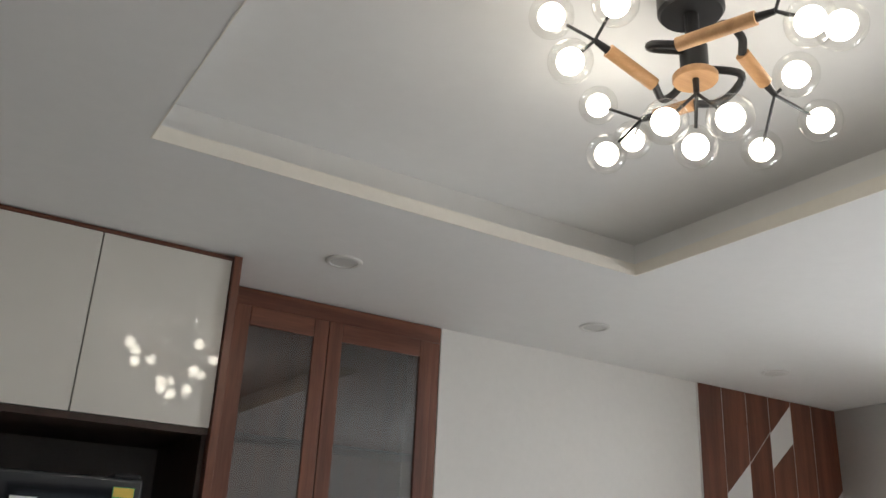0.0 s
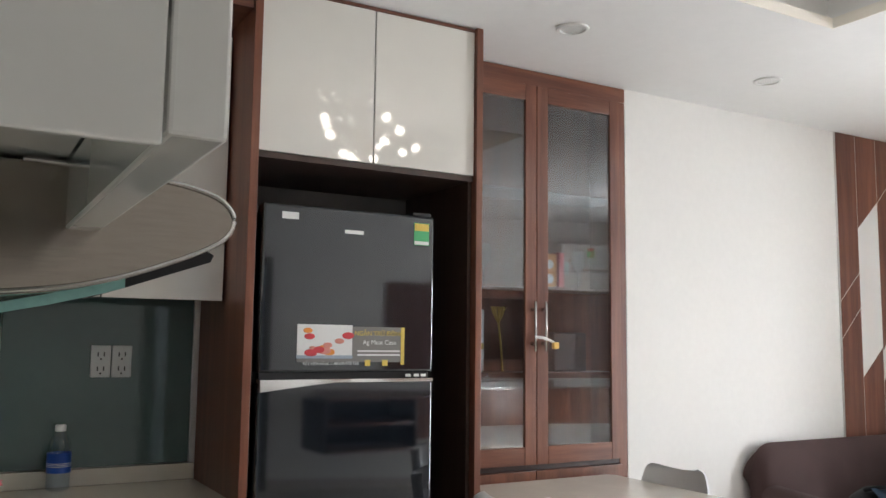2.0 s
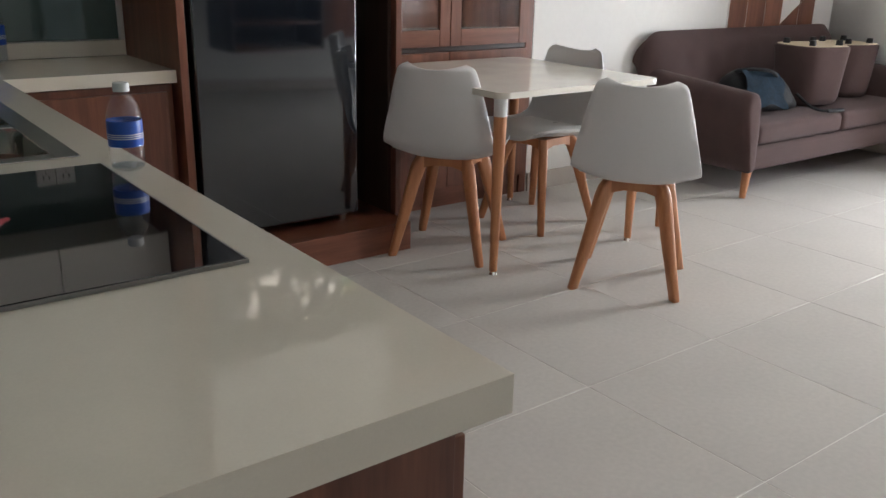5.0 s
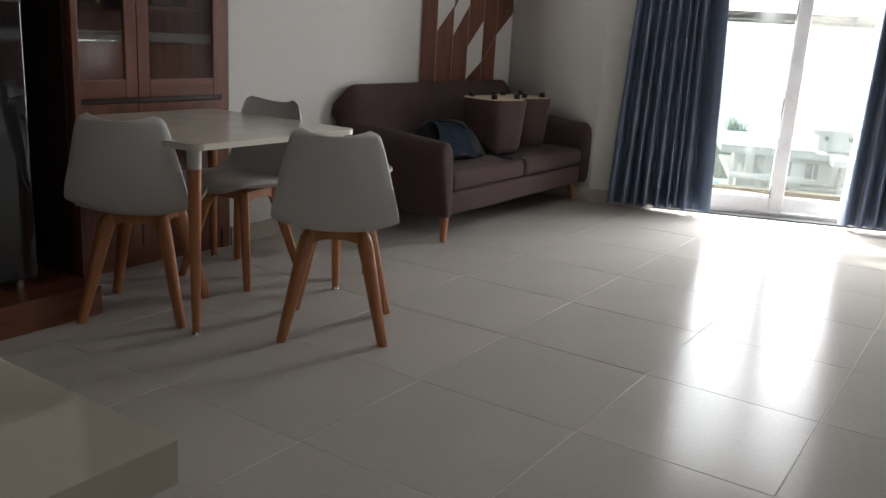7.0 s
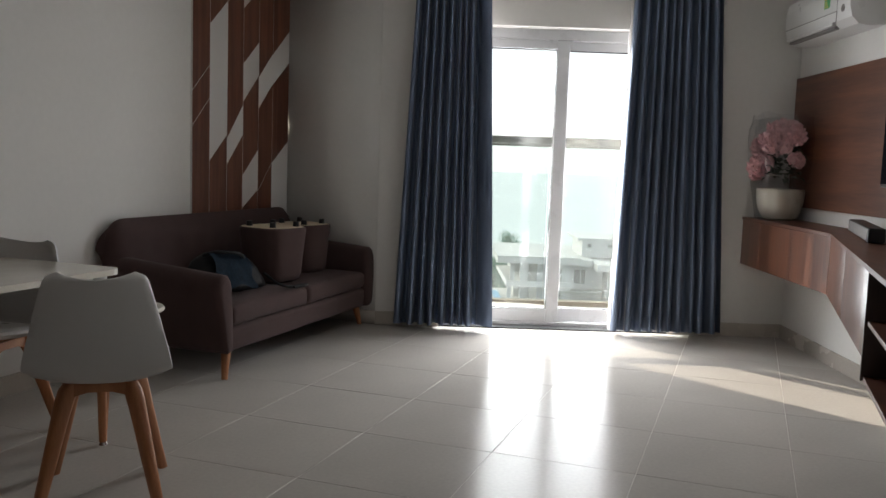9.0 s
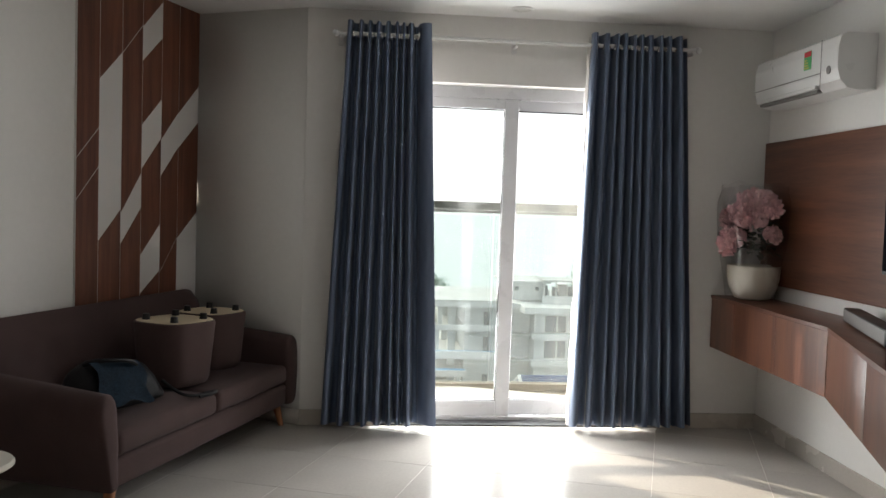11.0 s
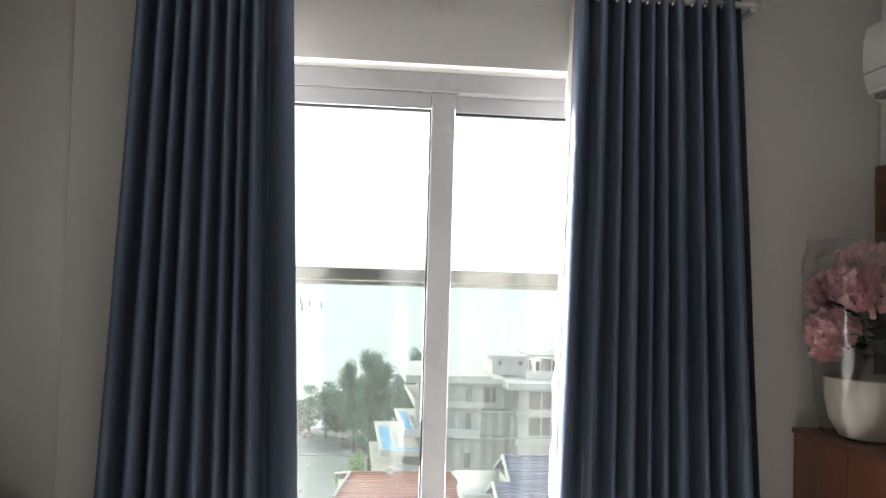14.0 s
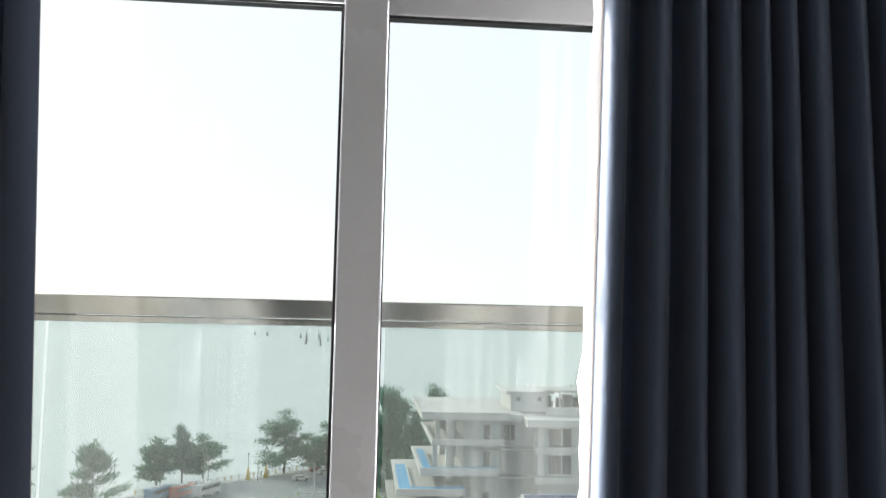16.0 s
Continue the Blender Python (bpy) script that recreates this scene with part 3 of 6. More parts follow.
rod(bm, (-0.955, 2.36, CT), (-0.948, 2.36, CT + 0.012), 0.024, 0.020, 20)
part("lever_collar", bm, CHROME, tap)
# cloth hung over the spout
CLOTH_X = (-0.900, -0.862, -0.811, -0.767, -0.742, -0.705, -0.672)
CLOTH_TOP = (1.068, 1.096, 1.102, 1.089, 1.081, 1.063, 1.043)
CLOTH_LOW = (0.962, 0.915, 0.893, 0.940, 1.020, 1.034, 1.036)
bm = bmesh.new()
rows = []
for i in range(43):
    x = CLOTH_X[0] + (CLOTH_X[-1] - CLOTH_X[0]) * i / 42
    zt_ = sum(CLOTH_TOP[k] * math.exp(-((x - CLOTH_X[k]) / 0.022) ** 2) for k in range(7)) / sum(math.exp(-((x - c) / 0.022) ** 2) for c in CLOTH_X)
    zl_ = sum(CLOTH_LOW[k] * math.exp(-((x - CLOTH_X[k]) / 0.018) ** 2) for k in range(7)) / sum(math.exp(-((x - c) / 0.018) ** 2) for c in CLOTH_X)
    body = max(0.0, min(1.0, (-0.66 - x) / 0.10))
    row = []
    for j in range(33):
        g = -1 + 2 * j / 32                                        # near hem, over the ridge, far hem
        v = abs(g)
        fan = (x + 0.80) * (0.35 * v)
        fold = 0.013 * math.sin(95 * (x - fan) + 2.0 * g) * v ** 0.6 + 0.008 * noise.noise(Vector((x * 45, v * 3, 7 + (g > 0)))) + 0.003 * noise.noise(Vector((x * 120, v * 14, 3)))
        y = 2.36 + math.copysign(body * (0.040 * min(1, v * 3) ** 0.6) + 0.003, g) + fold * body
        row.append(Vector((x + 0.010 * v * noise.noise(Vector((v * 4, x * 20, g))), y, zt_ + (zl_ + 0.012 * (g > 0) - zt_) * v - 0.012 * (1 - v) * 0)))
    rows.append(row)
grid(bm, rows)
solid("dish_cloth", bm, CLOTH, "coral red microfibre cloth hung over the kitchen tap", "cloth", angle=180)

# hob
hob = thing("induction_hob", "black glass induction hob flush in the cream worktop", "hob")
part("glass_top", boxed(-1.002, -0.580, 1.173, 1.845, CT + 0.001, CT + 0.007, 0.002), BLACKGLASS, hob)
for a in ((-1.005, -0.5775, 1.1700, 1.1725), (-1.005, -0.5775, 1.8455, 1.848), (-1.005, -1.0025, 1.1730, 1.845), (-0.5795, -0.577, 1.1730, 1.845)):
    part("edge_seal", boxed(*a, CT + 0.0008, CT + 0.0062), GREYPRINT, hob, "grey sealed edge")


def water_bottle(x, y, z, h, full, label_colour):
    b_ = thing("water_bottle", "clear plastic water bottle with a blue label and white cap", "bottle", pose(x, y, z), group="water bottles")
    r = 0.012 + 0.12 * h
    prof = [(0.0, 0.004), (r * 0.7, 0.002), (r * 0.95, 0.008), (r, 0.018), (r, 0.06), (r * 0.96, 0.065), (r, 0.072), (r, 0.135), (r * 0.96, 0.150), (r * 0.82, 0.170), (r * 0.58, 0.186), (r * 0.43, 0.194), (r * 0.40, 0.202)]
    k = h / 0.22
    bm = bmesh.new()
    lathe(bm, [(a, b__ * k) for a, b__ in prof], 24)
    body = part("bottle_body", bm, PET, b_)
    body.visible_shadow = False
    bm = bmesh.new()
    lathe(bm, [(r * 1.01, 0.064 * k), (r * 1.02, 0.066 * k), (r * 1.02, 0.126 * k), (r * 1.01, 0.128 * k)], 24)
    lab = part("label", bm, label_colour, b_, "blue printed label")
    bm = bmesh.new()
    for q in range(3):
        lathe(bm, [(r * 1.03, (0.084 + 0.005 * q) * k), (r * 1.03, (0.086 + 0.005 * q) * k)], 24)
    part("label_print", bm, PAPER, lab, "pale bars of print")
    bm = bmesh.new()
    lathe(bm, [(0.0, 0.006), (r * 0.93, 0.01), (r * 0.95, full * k), (0.0, full * k)], 24)
    wv = part("water", bm, WATER, b_)
    wv.visible_shadow = False
    bm = bmesh.new()
    lathe(bm, [(0.0, 0.22 * k), (r * 0.44, 0.219 * k), (r * 0.47, 0.215 * k), (r * 0.47, 0.198 * k), (0.0, 0.197 * k)], 20)
    part("cap", bm, WHITEPLASTIC, b_, "white ribbed cap")


water_bottle(-0.543, 1.79, CT + 0.0005, 0.168, 0.012, BLUELABEL)
water_bottle(-0.424, 3.66, CT, 0.235, 0.12, BLUELABEL)

# splashback
sb = thing("splashback", "dark green back-painted glass splashback above the worktop", "splashback")
for a, b_ in ((-1.115, -0.632), (-0.629, 0.052)):
    part("glass_sheet", boxed(a, b_, 3.762, 3.772, CT + 0.065, 1.545, 0.001), GREENGLASS, sb)
part("glass_sheet", boxed(-1.118, -1.108, 0.75, 3.755, CT + 0.065, 1.49, 0.001), GREENGLASS, sb)
part("edge_strip", boxed(0.053, 0.060, 3.75, 3.772, CT + 0.003, 1.545), WHITEPLASTIC, sb, "pale edge strip")
so = thing("double_socket", "white plastic double power socket on the splashback", "socket")
for a in (-0.325, -0.250):
    pl = part("plate", boxed(a, a + 0.072, 3.752, 3.762, 1.200, 1.320, 0.004), WHITEPLASTIC, so)
    for z in (1.233, 1.287):
        bm = bmesh.new()
        for dx in (-0.011, 0.011):
            box(bm, a + 0.036 + dx - 0.0022, a + 0.036 + dx + 0.0022, 3.7505, 3.7525, z - 0.008, z + 0.008)
        ball(bm, (a + 0.036, 3.752, z - 0.018), 0.0035, 8, 6)
        part("socket_slots", bm, BLACK, pl, "dark socket slots")

# wall cabinets
uc = thing("wall_cabinet", "gloss white wall cabinet over the worktop corner", "cabinet", group="kitchen wall cabinets")
part("carcass", boxed(-1.115, 0.060, 3.44, 3.755, 1.50, 2.50, 0.002), GLOSSWHITE, uc)
for a, b_ in ((-0.78, -0.350), (-0.346, 0.070)):
    part("door", boxed(a, b_, 3.418, 3.438, 1.487, 2.485, 0.003), GLOSSWHITE, uc)
part("filler", boxed(-1.115, 0.068, 3.445, 3.755, 2.503, 2.615), GLOSSWHITE, uc)
LC0, LC1, LCX, LFX = 0.77, 1.86, -0.755, -0.655
uc2 = thing("wall_cabinet", "gloss white deep cabinet boxing in the cooker hood", "cabinet", group="kitchen wall cabinets")
part("side_panel", boxed(-1.115, LFX - 0.036, LC0, LC0 + 0.008, 1.456, 2.518, 0.002), GLOSSWHITE, uc2)
part("side_panel", boxed(-1.115, LFX - 0.036, LC1 - 0.018, LC1, 1.475, 2.518, 0.002), GLOSSWHITE, uc2)
part("bottom_panel", boxed(-1.115, LFX - 0.036, LC0 + 0.009, LC1 - 0.02, 1.536, 1.554), GLOSSWHITE, uc2)
part("door", boxed(LFX - 0.034, LFX, LC0, LC1, 1.462, 2.518, 0.003), GLOSSWHITE, uc2)
uc3 = thing("wall_cabinet", "gloss white wall cabinet between hood and corner", "cabinet", group="kitchen wall cabinets")
part("carcass", boxed(-1.115, LCX - 0.02, LC1 + 0.003, 3.40, 1.50, 2.50, 0.002), GLOSSWHITE, uc3)
for a, b_ in ((LC1 + 0.003, 2.73), (2.734, 3.40)):
    part("door", boxed(LCX - 0.018, LCX, a, b_, 1.487, 2.485, 0.003), GLOSSWHITE, uc3)
sf = thing("soffit", "walnut laminate soffit boxing under the ceiling over the cabinets", "soffit")
part("panel_along_wall", boxed(-0.488, 0.100, 3.185, 3.44, 2.522, CEIL - 0.004, 0.002), WALNUT_H, sf)
part("panel_over_hood", boxed(-1.115, -0.490, 0.75, 3.44, 2.522, CEIL - 0.004, 0.002), WALNUT_H, sf)

# cooker hood
hood = thing("cooker_hood", "brushed steel cooker hood with a curved glass visor", "cooker hood")
H0, H1 = 1.25, 1.80
PROFILE = [(-1.10, 1.378), (-0.96, 1.383), (-0.846, 1.388), (-0.73, 1.397), (-0.655, 1.409), (-0.585, 1.432), (-0.530, 1.458), (-0.514, 1.482), (-0.524, 1.502), (-0.55, 1.514), (-0.60, 1.523), (-0.70, 1.530), (-0.85, 1.532), (-1.10, 1.531)]
OUTLINE = [(p.x, p.z) for p in smooth_path([(x, 0, z) for x, z in PROFILE], 4)]


def hood_body(y0, y1):
    bm = bmesh.new()
    rows = [[Vector((x, y, z)) for x, z in OUTLINE] for y in (y0, y0 + 0.004, y1 - 0.004, y1)]
    for r_ in (rows[0], rows[-1]):
        for v in r_:
            v.x, v.z = v.x * 0.995 - 0.004, 1.46 + (v.z - 1.46) * 0.97
    vs = grid(bm, rows, True)
    bm.faces.new(vs[0])
    bm.faces.new(vs[-1])
    return bm


part("body", hood_body(H0, H1), HOODSTEEL, hood, "brushed steel wing-shaped body", angle=50)
bm = bmesh.new()
tube(bm, [(x, H0 - 0.001, z) for x, z in OUTLINE[2:46]], 0.0028, 8)
part("edge_trim", bm, STEEL, hood, "bright steel edge")
part("filter_panel", boxed(-1.08, -0.775, H0 + 0.012, H1 - 0.02, 1.372, 1.387, 0.004), STEEL, hood, "pale steel filter panel")
F0 = 1.40
bm = bmesh.new()
rows = [[Vector((x, y, z)) for y in (F0, H1 - 0.012)] for x, z in ((-0.77, 1.374), (-0.69, 1.392), (-0.625, 1.409), (-0.602, 1.416))]
va = grid(bm, rows)
vb = grid(bm, [[v + Vector((0, 0, 0.007)) for v in r_] for r_ in rows])
for k in range(3):
    for e in (0, 1):
        bm.faces.new((va[k][e], va[k + 1][e], vb[k + 1][e], vb[k][e]))
part("glass_flap", bm, HOODGLASS, hood, "green-edged glass flap")
bm = bmesh.new()
prism(bm, [(-0.77, 1.371), (-0.69, 1.388), (-0.625, 1.405), (-0.604, 1.412), (-0.604, 1.425), (-0.69, 1.401), (-0.77, 1.383)], 0.0, 0.004, Matrix.Translation((0, F0 - 0.0005, 0)) @ pose(0, 0, 0, 90))
part("glass_edge", bm, TEALEDGE, hood, "sea-green polished glass edge")
bm = bmesh.new()
rows = [[Vector((x, y, z)) for x, z in ((-0.603, 1.412), (-0.50, 1.449), (-0.496, 1.458), (-0.505, 1.463), (-0.603, 1.429))] for y in (F0, H1 - 0.012)]
vs = grid(bm, rows, True)
bm.faces.new(vs[0])
bm.faces.new(vs[-1])
part("flap_edge", bm, BLACK, hood, "black flap edge")

# tall housing round the fridge
tall = thing("fridge_housing", "walnut laminate housing built round the fridge", "cabinet")
part("side_panel", boxed(0.078, 0.108, 3.165, 3.765, 0.0, CEIL - 0.004, 0.002), WALNUT, tall)
part("side_panel", boxed(1.003, 1.032, 3.165, 3.765, 0.0, CEIL - 0.004, 0.002), WALNUT, tall)
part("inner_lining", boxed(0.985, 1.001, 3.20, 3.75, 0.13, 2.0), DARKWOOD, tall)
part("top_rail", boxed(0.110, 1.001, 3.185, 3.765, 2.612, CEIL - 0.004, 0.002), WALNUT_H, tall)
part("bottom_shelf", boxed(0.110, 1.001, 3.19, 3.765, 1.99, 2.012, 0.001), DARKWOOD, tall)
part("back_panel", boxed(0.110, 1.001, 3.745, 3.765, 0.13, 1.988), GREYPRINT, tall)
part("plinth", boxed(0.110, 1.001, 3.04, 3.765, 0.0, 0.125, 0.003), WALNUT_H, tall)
ov = thing("wall_cabinet", "gloss white cabinet above the fridge with two doors", "cabinet", group="kitchen wall cabinets")
part("carcass", boxed(0.112, 0.999, 3.205, 3.74, 2.022, 2.610), GLOSSWHITE, ov)
for a, b_ in ((0.110, 0.554), (0.558, 1.001)):
    part("door", boxed(a, b_, 3.183, 3.203, 2.014, 2.610, 0.003), GLOSSWHITE, ov)

# fridge
fg = thing("fridge", "black glass two-door fridge freezer with stickers on its door", "fridge", pose(0, 0, 0))
FX0, FX1, FY = 0.132, 0.815, 3.167
part("body", boxed(FX0 + 0.006, FX1 - 0.006, FY + 0.075, 3.74, 0.160, 1.805, 0.008), FRIDGESIDE, fg)
up = part("freezer_door", boxed(FX0, FX1, FY, FY + 0.068, 1.235, 1.828, 0.010, 3), FRIDGE, fg, "black glass freezer door")
lw = part("fridge_door", boxed(FX0, FX1, FY, FY + 0.068, 0.165, 1.205, 0.010, 3), FRIDGE, fg, "black glass fridge door")
part("hinge_cover", boxed(FX1 - 0.09, FX1 - 0.01, FY + 0.01, FY + 0.11, 1.829, 1.842, 0.004), FRIDGESIDE, fg)
for a in (FX0 + 0.05, FX1 - 0.05):
    bm = bmesh.new()
    rod(bm, (a, FY + 0.06, 0.1262), (a, FY + 0.06, 0.162), 0.018, 0.018)
    part("foot", bm, STEEL, fg)
bm = bmesh.new()
rows = []
for i in range(15):
    f = i / 14
    x = FX0 + 0.002 + (FX1 - FX0 - 0.004) * f
    h = 0.030 * max(0, 1 - f / 0.42) ** 1.2 + 0.008
    o = 0.020 * max(0, 1 - f / 0.5) + 0.004
    rows.append([Vector((x, FY - o, 1.212)), Vector((x, FY - o, 1.208 - h)), Vector((x, FY + 0.02, 1.206 - h)), Vector((x, FY + 0.02, 1.214))])
vs = grid(bm, rows, True)
bm.faces.new(vs[0])
bm.faces.new(vs[-1])
part("grip", bm, CHROME, fg, "chrome grip strip")
part("door_gap", boxed(FX0 + 0.01, FX1 - 0.01, FY + 0.02, FY + 0.07, 1.203, 1.236), FRIDGESIDE, fg)
bm = bmesh.new()
for a in (0.70, 0.735, 0.765):
    box(bm, a, a + 0.02, FY - 0.001, FY + 0.004, 1.218, 1.228)
part("control_keys", bm, PAPER, fg, "pale control keys")
part("energy_label", boxed(0.725, 0.790, FY - 0.002, FY - 0.0005, 1.715, 1.800), GREENLABEL, up, "green and white energy label")
part("energy_label_head", boxed(0.727, 0.788, FY - 0.003, FY - 0.002, 1.770, 1.798), YELLOW, up, "yellow label head")
part("energy_label_foot", boxed(0.727, 0.788, FY - 0.003, FY - 0.002, 1.717, 1.730), PAPER, up)
part("door_tag", boxed(0.20, 0.262, FY - 0.002, FY - 0.0005, 1.775, 1.800), PAPER, up, "small white tag")
part("maker_badge", boxed(0.440, 0.515, FY - 0.002, FY - 0.0005, 1.738, 1.752), PAPER, up, "silver bar in place of lettering")
part("sticker", boxed(0.268, 0.690, FY - 0.0015, FY - 0.0005, 1.272, 1.400), GREYPRINT, up, "brown and yellow promotional sticker")
part("sticker_border", boxed(0.676, 0.690, FY - 0.003, FY - 0.0016, 1.262, 1.400), YELLOW, up)
pic = part("sticker_picture", boxed(0.268, 0.478, FY - 0.003, FY - 0.0016, 1.285, 1.405), PAPER, up, "food picture on the sticker")
random.seed(21)
for k in range(13):
    a, c, r_ = random.uniform(0.285, 0.462), random.uniform(1.302, 1.390), random.uniform(0.008, 0.017)
    bm = bmesh.new()
    bmesh.ops.create_cone(bm, cap_ends=True, segments=10, radius1=r_, radius2=r_ * 0.9, depth=0.0008, matrix=Matrix.Translation((a, FY - 0.0036 - 0.0001 * k, c)) @ pose(0, 0, 0, 90) @ Matrix.Diagonal((1.5, 0.8, 1, 1)))
    part("food_shape", bm, (RED, ORANGE, SALMON)[k % 3], pic)
part("slip_edge", boxed(0.266, 0.480, FY - 0.0034, FY - 0.0031, 1.285, 1.296), BUSGREY, pic)
FACE = lambda x, z: pose(x, FY - 0.0030, z, 90, 0, 0)
words("NGĂN TRỮ ĐÔNG", 0.0235, FACE(0.486, 1.368), YELLOW, up)
words("Ag Meat Case", 0.024, FACE(0.520, 1.336), PAPER, up)
for k in range(2):
    part("sticker_print", boxed(0.50, 0.672, FY - 0.003, FY - 0.0016, 1.309 - 0.014 * k, 1.315 - 0.014 * k), PAPER, up, "bar of small print")
words("TIẾT KIỆM NĂNG LƯỢNG", 0.013, FACE(0.29, 1.262), PAPER, up)
words("INVERTER", 0.015, FACE(0.44, 1.262), PAPER, up)
for a in (0.53, 0.60):
    part("sticker_seal", boxed(a, a + 0.022, FY - 0.003, FY - 0.0016, 1.258, 1.28), YELLOW, up)

# glazed cabinet
gc = thing("glazed_cabinet", "walnut tall cabinet with two glazed doors and shelves", "display cabinet")
GX0, GX1, GY = 1.035, 2.088, 3.505
part("side_panel", boxed(GX0, GX0 + 0.02, GY + 0.02, 3.77, 0.0, CEIL - 0.004), WALNUT, gc)
part("side_panel", boxed(GX1 - 0.02, GX1, GY + 0.02, 3.77, 0.0, CEIL - 0.004), WALNUT, gc)
part("back_panel", boxed(GX0 + 0.02, GX1 - 0.02, 3.755, 3.77, 0.0, CEIL - 0.004), WALNUT, gc)
part("top_rail", boxed(GX0 + 0.0, GX1, GY - 0.002, 3.755, 2.555, CEIL - 0.004, 0.002), WALNUT_H, gc)
part("right_stile", boxed(2.04, GX1, GY, GY + 0.02, 0.0, 2.553, 0.002), WALNUT, gc)
part("left_stile", boxed(GX0, 1.13, GY, GY + 0.02, 0.0, 2.553, 0.002), WALNUT, gc)
part("mid_rail", boxed(1.132, 2.038, GY + 0.004, GY + 0.3, 0.780, 0.802), DARKWOOD, gc)
for z in (1.20, 1.60, 2.05):
    sh = part("shelf", boxed(GX0 + 0.022, GX1 - 0.022, GY + 0.03, 3.753, z, z + 0.012), CABGLASS if z > 2 else WALNUT_H, gc)
for a, b_, hx in ((1.132, 1.533, 1.508), (1.537, 2.038, 1.567)):
    bm = bmesh.new()
    box(bm, a, a + 0.062, GY - 0.018, GY, 0.805, 2.551, 0.002)
    box(bm, b_ - 0.062, b_, GY - 0.018, GY, 0.805, 2.551, 0.002)
    dr = part("door", bm, WALNUT, gc, "glazed walnut door")
    for z0, z1 in ((2.475, 2.551), (0.805, 0.885)):
        part("door_rail", boxed(a + 0.063, b_ - 0.063, GY - 0.018, GY, z0, z1, 0.002), WALNUT_H, dr)
    part("pane", boxed(a + 0.058, b_ - 0.058, GY - 0.010, GY - 0.005, 0.88, 2.48), CABGLASS, dr).visible_shadow = False
    bm = bmesh.new()
    rod(bm, (hx, GY - 0.045, 1.31), (hx, GY - 0.045, 1.535), 0.007, seg=10)
    for z in (1.345, 1.50):
        rod(bm, (hx, GY - 0.045, z), (hx, GY - 0.018, z), 0.008, seg=10)
    part("handle", bm, STEEL, dr, "brushed steel bar handle")
    part("lower_door", boxed(a, b_, GY - 0.016, GY + 0.002, 0.105, 0.778, 0.002), WALNUT, gc)
part("plinth", boxed(GX0, GX1, GY + 0.01, GY + 0.2, 0.0, 0.10), WALNUT_H, gc)
lk = thing("cable_lock", "white strap and brass padlock on the cabinet handles", "lock")
bm = bmesh.new()
tube(bm, smooth_path([(1.50, GY - 0.055, 1.375), (1.535, GY - 0.062, 1.372), (1.575, GY - 0.056, 1.362), (1.60, GY - 0.058, 1.352)]), 0.006, 8)
part("strap", bm, PAPER, lk)
part("padlock", boxed(1.592, 1.622, GY - 0.072, GY - 0.052, 1.322, 1.352, 0.004), GOLD, lk, "brass padlock body")
# things on its shelves
bx = thing("carton", "orange and red printed carton on the cabinet shelf", "box")
part("carton_body", boxed(1.655, 1.735, 3.60, 3.66, 1.614, 1.775, 0.002), ORANGE, bx)
for z in (1.645, 1.715):
    bm = bmesh.new()
    bmesh.ops.create_cone(bm, cap_ends=True, segments=20, radius1=0.022, radius2=0.022, depth=0.002, matrix=Matrix.Translation((1.692, 3.599, z + 0.01)) @ pose(0, 0, 0, 90))
    part("printed_disc", bm, PAPER, bx)
solid("carton", boxed(1.742, 1.772, 3.59, 3.66, 1.614, 1.785, 0.002), RED, "narrow red carton on the cabinet shelf", "box")
solid("meter_box", boxed(1.86, 1.905, 3.72, 3.754, 1.69, 1.755, 0.003), GREYPRINT, "small grey box fixed inside the cabinet", "box")
bm = bmesh.new()
lathe(bm, [(0.0, 0.0), (0.032, 0.001), (0.030, 0.004), (0.005, 0.008), (0.004, 0.075), (0.012, 0.085), (0.034, 0.12), (0.036, 0.15), (0.030, 0.19)], 20)
g1 = solid("wine_glass", bm, CABGLASS, "clear stemmed wine glass on the cabinet shelf", "glass", pose(1.33, 3.62, 1.614))
copy_thing(g1, pose(1.90, 3.64, 1.614))
tr = thing("award_plaque", "glass award plaque with a gilt flower on the shelf", "award")
part("plaque", boxed(1.20, 1.36, 3.66, 3.672, 1.214, 1.50, 0.004), PAPER, tr, "pale glass plaque")
part("plaque_print", boxed(1.205, 1.355, 3.657, 3.659, 1.315, 1.345), GOLD, tr, "gilt bar in place of lettering")
bm = bmesh.new()
tube(bm, smooth_path([(1.45, 3.64, 1.214), (1.44, 3.64, 1.33), (1.425, 3.64, 1.45)]), 0.005, 8)
for k in range(9):
    a = k * 0.7
    tube(bm, smooth_path([(1.425, 3.64, 1.44), (1.425 + 0.02 * math.cos(a), 3.64 + 0.02 * math.sin(a), 1.475), (1.425 + 0.035 * math.cos(a), 3.64 + 0.03 * math.sin(a), 1.515)], 3), 0.004, 6)
part("gilt_flower", bm, GOLD, tr, "gilt metal flower")
solid("black_box", boxed(1.70, 1.90, 3.58, 3.70, 1.214, 1.40, 0.01), BLACK, "black case on the cabinet shelf", "box")

# ---------- dining table and chairs ----------
tb = thing("dining_table", "square cream dining table on tapered beech legs", "table", pose(1.50, 3.005, 0))
bm = bmesh.new()


def rounded(hx, hy, r, n=6):
    pts = []
    for cx, cy, a0 in ((hx - r, hy - r, 0), (r - hx, hy - r, 90), (r - hx, r - hy, 180), (hx - r, r - hy, 270)):
        pts += [(cx + r * math.cos(radians(a0 + 90 * k / n)), cy + r * math.sin(radians(a0 + 90 * k / n))) for k in range(n + 1)]
    return pts


